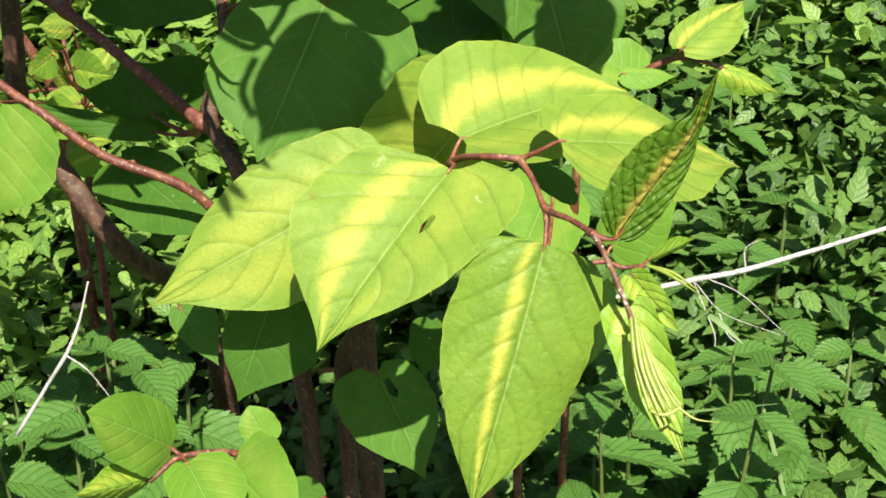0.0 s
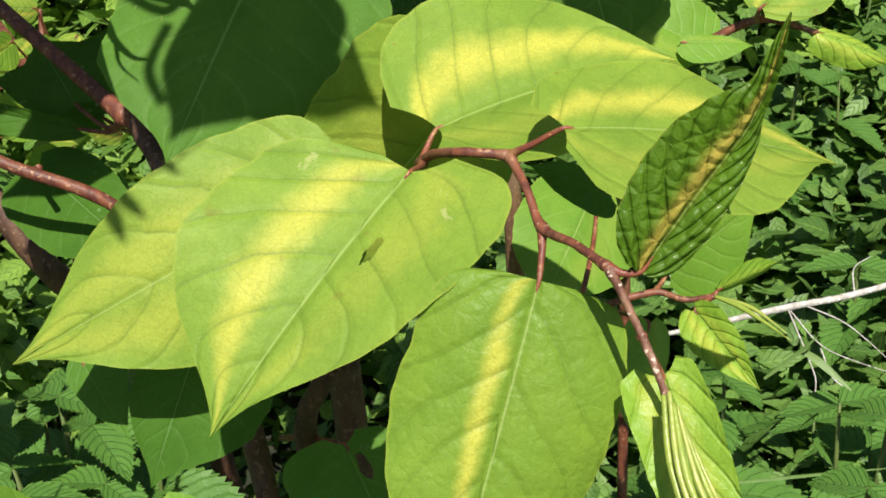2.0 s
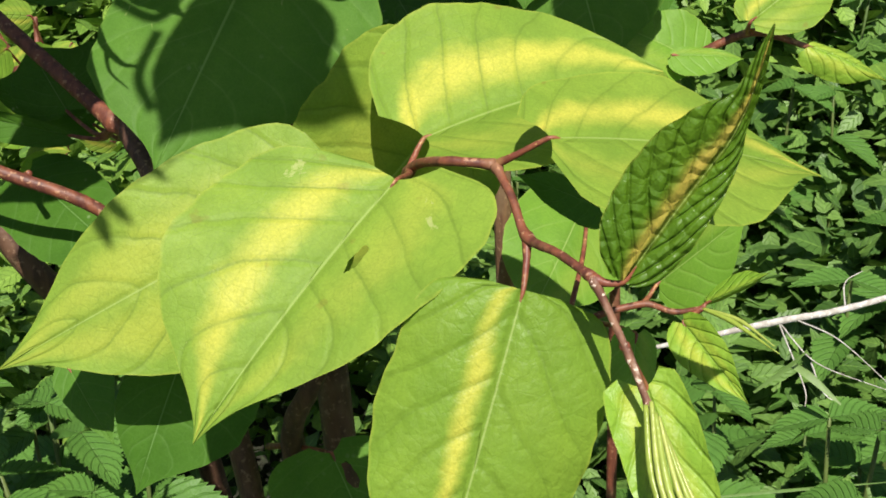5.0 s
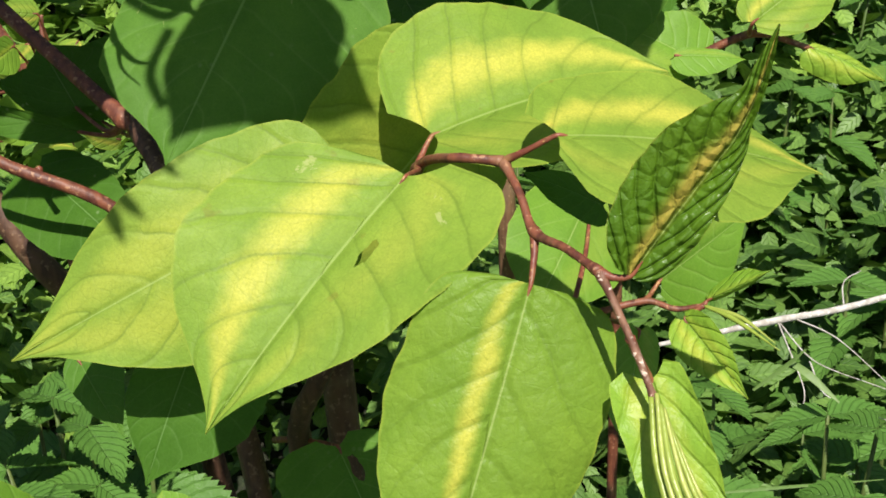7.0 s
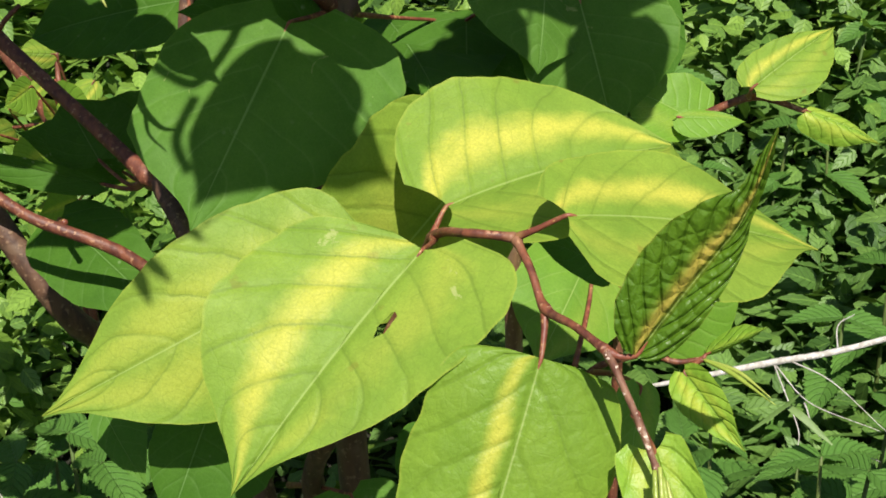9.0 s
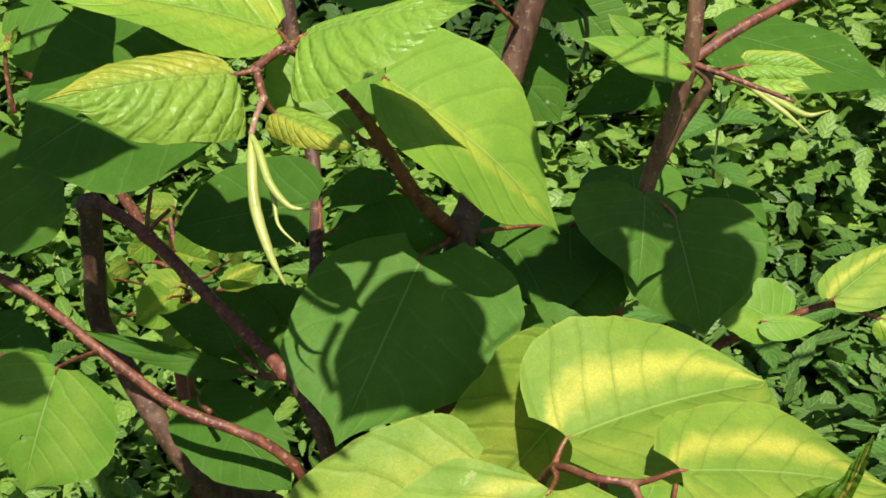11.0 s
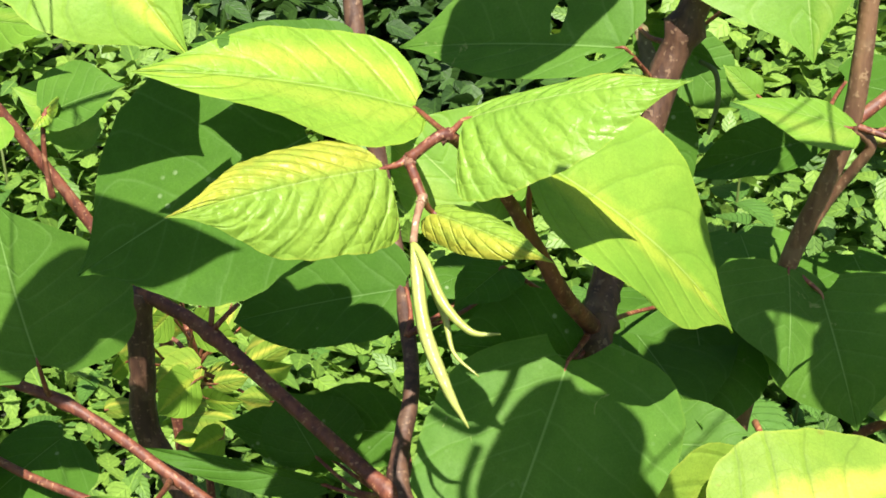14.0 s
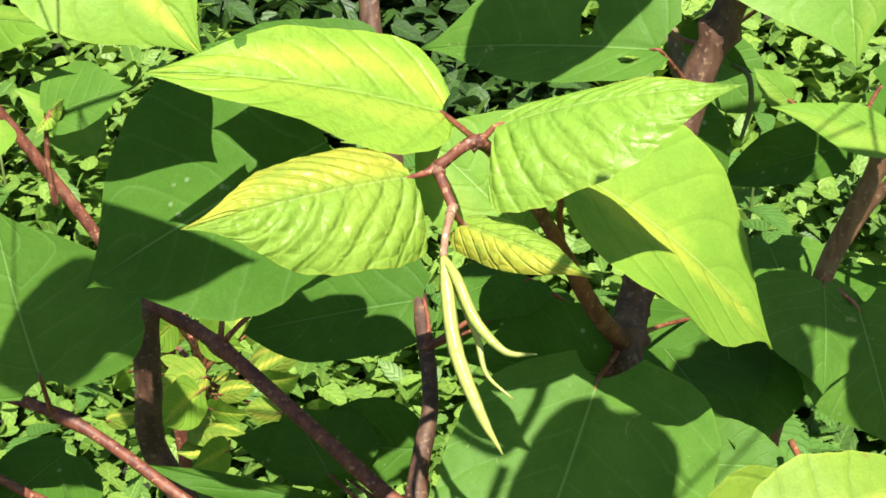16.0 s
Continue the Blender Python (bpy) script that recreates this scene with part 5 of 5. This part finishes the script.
# ---- undergrowth ----
def leaf_cloud(name, spots, sizes, tilts, material, label, category, seed, long=1.5, teeth=False):
    """Many small folded ovate leaves, one island each; teeth: with a saw edge."""
    rng = np.random.RandomState(seed)
    n = len(spots)
    prof = ((0.0, 0.0), (0.13, 0.38), (0.30, 0.50), (0.44, 0.40), (0.60, 0.37), (0.80, 0.18), (1.0, 0.0))
    if teeth:
        prof = tuple((k / 10, (0.47 if k % 2 else 0.40) * math.sin(math.pi * (k / 10) ** 0.62) ** 0.9 if 0 < k < 10 else 0.0) for k in range(11))
    tpl = []
    for s, h in prof:
        tpl += [(-h, s * long, 0.16 * h), (0.0, s * long, -0.05 * (s - 0.5) ** 2), (h, s * long, 0.16 * h)]
    tpl = np.array(tpl)
    tpl[:, 2] -= 0.10 * (tpl[:, 1] / long) ** 2 * long
    yaw = rng.uniform(0, 2 * math.pi, n)
    pitch = tilts + rng.normal(0, 0.5, n)
    roll = rng.normal(0, 0.45, n)
    cy, sy, cp, sp, cr, sr = np.cos(yaw), np.sin(yaw), np.cos(pitch), np.sin(pitch), np.cos(roll), np.sin(roll)
    zero, one = np.zeros(n), np.ones(n)
    rz = np.array([[cy, -sy, zero], [sy, cy, zero], [zero, zero, one]]).transpose(2, 0, 1)
    rx = np.array([[one, zero, zero], [zero, cp, -sp], [zero, sp, cp]]).transpose(2, 0, 1)
    ry = np.array([[cr, zero, sr], [zero, one, zero], [-sr, zero, cr]]).transpose(2, 0, 1)
    rot = rz @ rx @ ry
    pts = np.einsum("nij,kj->nki", rot, tpl) * sizes[:, None, None] + spots[:, None, :]
    k = len(tpl)
    quads = []
    for r in range(len(prof) - 1):
        for c in range(2):
            quads.append((r * 3 + c, r * 3 + c + 1, r * 3 + c + 4, r * 3 + c + 3))
    quads = np.array(quads)
    faces = (quads[None] + (np.arange(n) * k)[:, None, None]).reshape(-1, 4)
    me = bpy.data.meshes.new(name)
    me.vertices.add(n * k)
    me.vertices.foreach_set("co", pts.reshape(-1))
    me.loops.add(faces.size)
    me.loops.foreach_set("vertex_index", faces.ravel().astype(np.int32))
    me.polygons.add(len(faces))
    me.polygons.foreach_set("loop_start", np.arange(0, faces.size, 4, dtype=np.int32))
    layer = me.uv_layers.new(name="UVMap")
    flat = np.array([(u, s) for s, h in prof for u in (0.0, 0.5, 1.0)], dtype=np.float32)
    layer.data.foreach_set("uv", np.tile(flat[quads.ravel()], (n, 1)).ravel())
    me.update(calc_edges=True)
    me.materials.append(material)
    me.shade_smooth()
    return tagged(new(name, me), label, category, kind="stuff")


def scatter(n, y0, y1, half, lift, drop, seed, keep=None):
    """Spots in the canopy of the weeds between two distances, over a patch with a ragged edge."""
    rng = np.random.RandomState(seed)
    out = []
    while len(out) < n:
        y = y0 + (y1 - y0) * rng.uniform() + rng.normal(0, 0.05)
        x = rng.normal(0, half * 0.62)
        if abs(x) > half * (1 + 0.15 * math.sin(3 * y + seed) + 0.12 * rng.normal()) or (keep and not keep(x, y)):
            continue
        z = canopy_height(x, y) + lift - drop * rng.exponential(1.0)
        if z > soil_height(x, y) + 0.02:
            out.append((x, y, z))
    return np.array(out)


rs = np.random.RandomState(5)
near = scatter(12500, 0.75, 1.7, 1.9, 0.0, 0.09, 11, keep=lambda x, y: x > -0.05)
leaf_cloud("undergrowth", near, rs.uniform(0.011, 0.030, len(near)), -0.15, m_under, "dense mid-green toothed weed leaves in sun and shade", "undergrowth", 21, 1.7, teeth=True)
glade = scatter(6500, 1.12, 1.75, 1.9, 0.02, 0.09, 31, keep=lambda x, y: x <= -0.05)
leaf_cloud("undergrowth", glade, rs.uniform(0.011, 0.028, len(glade)), -0.1, m_sunlit_tint, "toothed weed leaves coloured bright green for sun", "undergrowth", 32, 1.7, teeth=True)
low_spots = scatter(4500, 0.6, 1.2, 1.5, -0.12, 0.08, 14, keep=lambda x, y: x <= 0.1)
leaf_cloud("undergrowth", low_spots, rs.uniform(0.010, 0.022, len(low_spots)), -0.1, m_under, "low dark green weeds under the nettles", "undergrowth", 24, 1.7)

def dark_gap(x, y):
    """Where the hedge comes forward in the bank, leaves coloured dark for shade."""
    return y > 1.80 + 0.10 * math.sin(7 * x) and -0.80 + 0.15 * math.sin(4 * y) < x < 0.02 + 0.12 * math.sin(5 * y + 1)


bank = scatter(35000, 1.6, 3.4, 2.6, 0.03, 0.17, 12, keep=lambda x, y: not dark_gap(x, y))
leaf_cloud("undergrowth", bank, rs.uniform(0.014, 0.036, len(bank)), -0.12, m_sunlit_tint, "leafy weeds on the bank, sunlight put into their yellow-green", "undergrowth", 22, 1.7)
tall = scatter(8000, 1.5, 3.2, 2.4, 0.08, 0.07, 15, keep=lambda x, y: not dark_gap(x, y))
leaf_cloud("undergrowth", tall, rs.uniform(0.013, 0.028, len(tall)), -0.3, m_sunlit_tint, "broad leaves in a sunlit tint standing over the weeds", "undergrowth", 25, 1.5, teeth=True)
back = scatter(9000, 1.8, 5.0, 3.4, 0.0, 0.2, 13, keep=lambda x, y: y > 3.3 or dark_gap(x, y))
leaf_cloud("hedge", back, rs.uniform(0.025, 0.05, len(back)), -0.3, m_shade, "leafy hedge behind the weeds, coloured dark green for shade", "hedge", 23)
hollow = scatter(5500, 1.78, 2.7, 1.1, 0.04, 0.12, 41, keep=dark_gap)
leaf_cloud("hedge", hollow, rs.uniform(0.016, 0.036, len(hollow)), -0.25, m_shade, "bank leaves coloured dark to stand for a shaded hollow", "hedge", 42, 1.6)
lawn = np.stack([np.random.RandomState(17).normal(0, 2.2, 7000), 0.8 - np.random.RandomState(18).gamma(1.6, 1.0, 7000), np.random.RandomState(19).uniform(0.01, 0.09, 7000)], 1)
leaf_cloud("undergrowth", lawn, rs.uniform(0.015, 0.045, len(lawn)), -0.2, m_under, "low trodden weeds along the path", "undergrowth", 26, 1.8)


# ---- nettles ----
def nettle_blade(length, width, droop):
    """A toothed nettle leaf that lies along +y from its stalk."""
    ns, nv = 32, 4
    verts, faces, uvs = [], [], []
    for i in range(ns + 1):
        s = i / ns
        h = width * (math.sin(math.pi * min(1, s * 1.01) ** 0.60) ** 0.85 if 0 < s < 1 else 0.0)
        for j in range(-nv, nv + 1):
            v = j / nv
            a = abs(v)
            k = 0.86 if a == 1 and i % 2 == 0 else 1.0
            f = ((s - 0.2 * a) * 8) % 1.0
            z = 0.07 * width * (math.sin(math.pi * f) - 0.6) * min(1, 4 * a) + 0.28 * h * a - droop * length * s * s
            verts.append((v * h * k, s * length + (0.035 * length if i % 2 and a == 1 else 0.0), z))
            uvs.append((0.5 + 0.5 * v, s))
    row = 2 * nv + 1
    for i in range(ns):
        for j in range(row - 1):
            faces.append((i * row + j, i * row + j + 1, (i + 1) * row + j + 1, (i + 1) * row + j))
    return smooth_mesh("leaf", verts, faces, m_nettle, uvs)


NETTLE_BLADES = [nettle_blade(0.098, 0.030, 0.22), nettle_blade(0.078, 0.024, 0.28), nettle_blade(0.050, 0.016, 0.1)]


def nettle(height, seed):
    rng = random.Random(seed)
    plant = thing("nettle", (0, 0, 0), "stinging nettle with toothed mid-green leaves", "nettle", "nettles")
    lean = Vector((rng.uniform(-0.1, 0.1), rng.uniform(-0.1, 0.1), 1))
    keys = [(0, 0, 0), tuple(lean * height * 0.5), tuple(lean * height)]
    part("stem", tube_mesh("stem", keys, (0.003, 0.0025, 0.0015), m_weedstem, (0, 0, 0), sides=6, n=8), plant)
    turn = rng.uniform(0, 3)
    for tier in range(6):
        at = lean * height * (0.42 + 0.58 * tier / 5)
        me = NETTLE_BLADES[0 if tier < 3 else 1 if tier < 5 else 2]
        for k in range(2):
            ob = part("leaf", me, plant)
            ob.location = at
            ob.rotation_euler = (rng.uniform(-0.35, 0.15), rng.uniform(-0.25, 0.25), turn + math.pi * k + rng.uniform(-0.3, 0.3))
            g = rng.uniform(0.8, 1.15)
            ob.scale = (g, g, g)
        turn += math.pi / 2
    return plant


NETTLES = [nettle(0.50, 3), nettle(0.62, 4), nettle(0.56, 5)]
spots = random.Random(9)
first = {0: True, 1: True, 2: True}
NETTLE_SPOTS = (
    (-0.326, 0.746, 0.701),
    (-0.276, 0.706, 0.703),
    (-0.320, 0.689, 0.702),
    (-0.264, 0.724, 0.691),
    (-0.318, 0.779, 0.698),
    (-0.371, 0.721, 0.708),
    (-0.363, 0.668, 0.707),
    (-0.222, 0.669, 0.707),
    (-0.383, 0.844, 0.666),
    (-0.491, 0.770, 0.662),
    (-0.427, 0.732, 0.693),
    (-0.364, 0.778, 0.687),
    (-0.331, 0.795, 0.676),
    (-0.266, 0.732, 0.687),
    (-0.424, 0.668, 0.660),
    (-0.557, 0.859, 0.659),
    (-0.364, 0.688, 0.686),
    (-0.220, 0.696, 0.669),
    (0.230, 0.795, 0.674),
    (0.180, 0.750, 0.673),
    (0.168, 0.920, 0.641),
    (0.267, 0.919, 0.643),
    (0.216, 0.841, 0.665),
    (0.129, 0.767, 0.669),
    (0.204, 0.778, 0.583),
    (0.282, 0.778, 0.615),
    (0.381, 0.931, 0.589),
    (0.277, 0.890, 0.617),
    (0.106, 0.747, 0.578),
    (0.050, 0.696, 0.594),
    (0.423, 1.122, 0.563),
    (0.362, 1.183, 0.581),
    (0.323, 0.722, 0.594),
    (0.244, 0.703, 0.587),
    (-0.085, 0.606, 0.648),
    (-0.166, 0.642, 0.622),
    (0.288, 1.145, 0.615),
    (0.144, 0.889, 0.636),
    (0.097, 1.452, 0.875),
    (0.098, 1.217, 0.863),
)
MORE = []
while len(MORE) < 66:
    x, y = spots.uniform(-1.1, 1.3), spots.uniform(0.85, 1.75)
    if x > 0.08 or y > 1.2:
        MORE.append((x, y, canopy_height(x, y) + spots.uniform(0.0, 0.09)))
for n, (x, y, top) in enumerate(NETTLE_SPOTS + tuple(MORE)):
    kind = n % 3
    h = (0.50, 0.62, 0.56)[kind]
    g = spots.uniform(0.85, 1.2)
    m = pose(x, y, top - h * g, 0, 0, spots.uniform(0, 360)) @ Matrix.Scale(g, 4)
    if first[kind]:
        NETTLES[kind].matrix_basis = m
        first[kind] = False
    else:
        copy_thing(NETTLES[kind], m)


# ---- dry stalks ----
def dry_stalk(keys, radii, wisps, label):
    ob = thing("dry_stalk", keys[0], label, "dead stalk", "dead stalks")
    part("stalk", tube_mesh("stalk", keys, radii, m_straw, ob.location, sides=7, seed=3, rough=0.12), ob)
    for i, w in enumerate(wisps):
        part("wisp", tube_mesh("wisp", w, (0.0007, 0.0005, 0.0003), m_straw, ob.location, sides=5, seed=i), ob)
    return ob


dry_stalk([(0.0741, 0.8699, 0.6804), (0.1440, 0.8734, 0.6965), (0.1906, 0.8821, 0.7031), (0.2347, 0.8894, 0.7084), (0.2998, 0.9012, 0.7229), (0.4037, 0.9187, 0.7493)], (0.0014, 0.0022, 0.0027, 0.0025, 0.0022, 0.002), [
    [(0.1906, 0.8821, 0.7031), (0.2183, 0.8693, 0.6758), (0.2702, 0.8603, 0.6579)],
    [(0.2019, 0.8850, 0.7038), (0.2311, 0.8620, 0.7002), (0.2707, 0.8438, 0.6692)],
    [(0.2141, 0.8685, 0.6762), (0.2234, 0.8424, 0.6643), (0.2684, 0.8417, 0.6435)],
    [(0.1906, 0.8821, 0.7031), (0.2070, 0.8414, 0.6696), (0.2032, 0.8300, 0.6478)],
    [(0.2388, 0.8907, 0.7091), (0.2406, 0.9083, 0.7205), (0.2553, 0.9237, 0.7216)],
], "bleached dead stalk with thin curling wisps lying over the weeds")
dry_stalk([(-0.3085, 0.5300, 0.7937), (-0.2847, 0.5388, 0.8284), (-0.2703, 0.5455, 0.8496), (-0.2630, 0.5550, 0.8661), (-0.2585, 0.5724, 0.8865)], (0.0013, 0.0013, 0.0013, 0.0009, 0.0005), [
    [(-0.2710, 0.5440, 0.8471), (-0.2561, 0.5357, 0.8417), (-0.2415, 0.5275, 0.8262)],
], "thin bleached dead stem leaning among nettles")
dry_stalk([(0.3617, 0.6428, 0.5428), (0.4173, 0.6748, 0.5597), (0.4544, 0.7273, 0.5890), (0.4842, 0.7476, 0.6038)], (0.0022, 0.0022, 0.0018, 0.0014), [
    [(0.4173, 0.6748, 0.5597), (0.4035, 0.6919, 0.5643), (0.3942, 0.7045, 0.5693)],
], "thin reddish dry stem among the weeds")


def grass_blade(keys, width, label):
    """A long flat blade of grass with a fold along it."""
    pts = curve_through(keys, 18)
    verts, faces = [], []
    for i, p in enumerate(pts):
        w = width * math.sin(math.pi * min(0.97, 0.12 + 0.88 * i / 17)) ** 0.6
        along = pts[min(i + 1, 17)] - pts[max(i - 1, 0)]
        side = np.cross(along, (0.2, -0.8, 0.5))
        side /= np.linalg.norm(side)
        up = np.cross(side, along) / np.linalg.norm(along)
        for k, h in ((-1, 0.25), (0, 0.0), (1, 0.25)):
            verts.append(p + side * w * k + up * w * h - pts[0])
    for i in range(17):
        for k in range(2):
            faces.append((i * 3 + k, i * 3 + k + 1, i * 3 + k + 4, i * 3 + k + 3))
    ob = new("grass_blade", smooth_mesh("grass_blade", verts, faces, m_grass))
    ob.location = pts[0]
    return tagged(ob, label, "grass blade", "grass blades")


grass_blade([(0.1919, 0.8229, 0.7058), (0.2043, 0.8126, 0.7012), (0.2233, 0.7997, 0.6882)], 0.0028, "pale green grass blade lying over nettles")
grass_blade([(0.1664, 0.8094, 0.6907), (0.1866, 0.8120, 0.7082), (0.2005, 0.8120, 0.7233)], 0.0016, "thin pale grass blade among the nettles")
grass_blade([(0.1367, 0.7332, 0.6608), (0.1801, 0.7439, 0.6583), (0.2506, 0.7657, 0.6498)], 0.0011, "long green grass stalk lying over weeds")
grass_blade([(0.2427, 0.7796, 0.6339), (0.2535, 0.7510, 0.5941), (0.2618, 0.7246, 0.5602)], 0.0022, "pale green grass blade among the nettles")
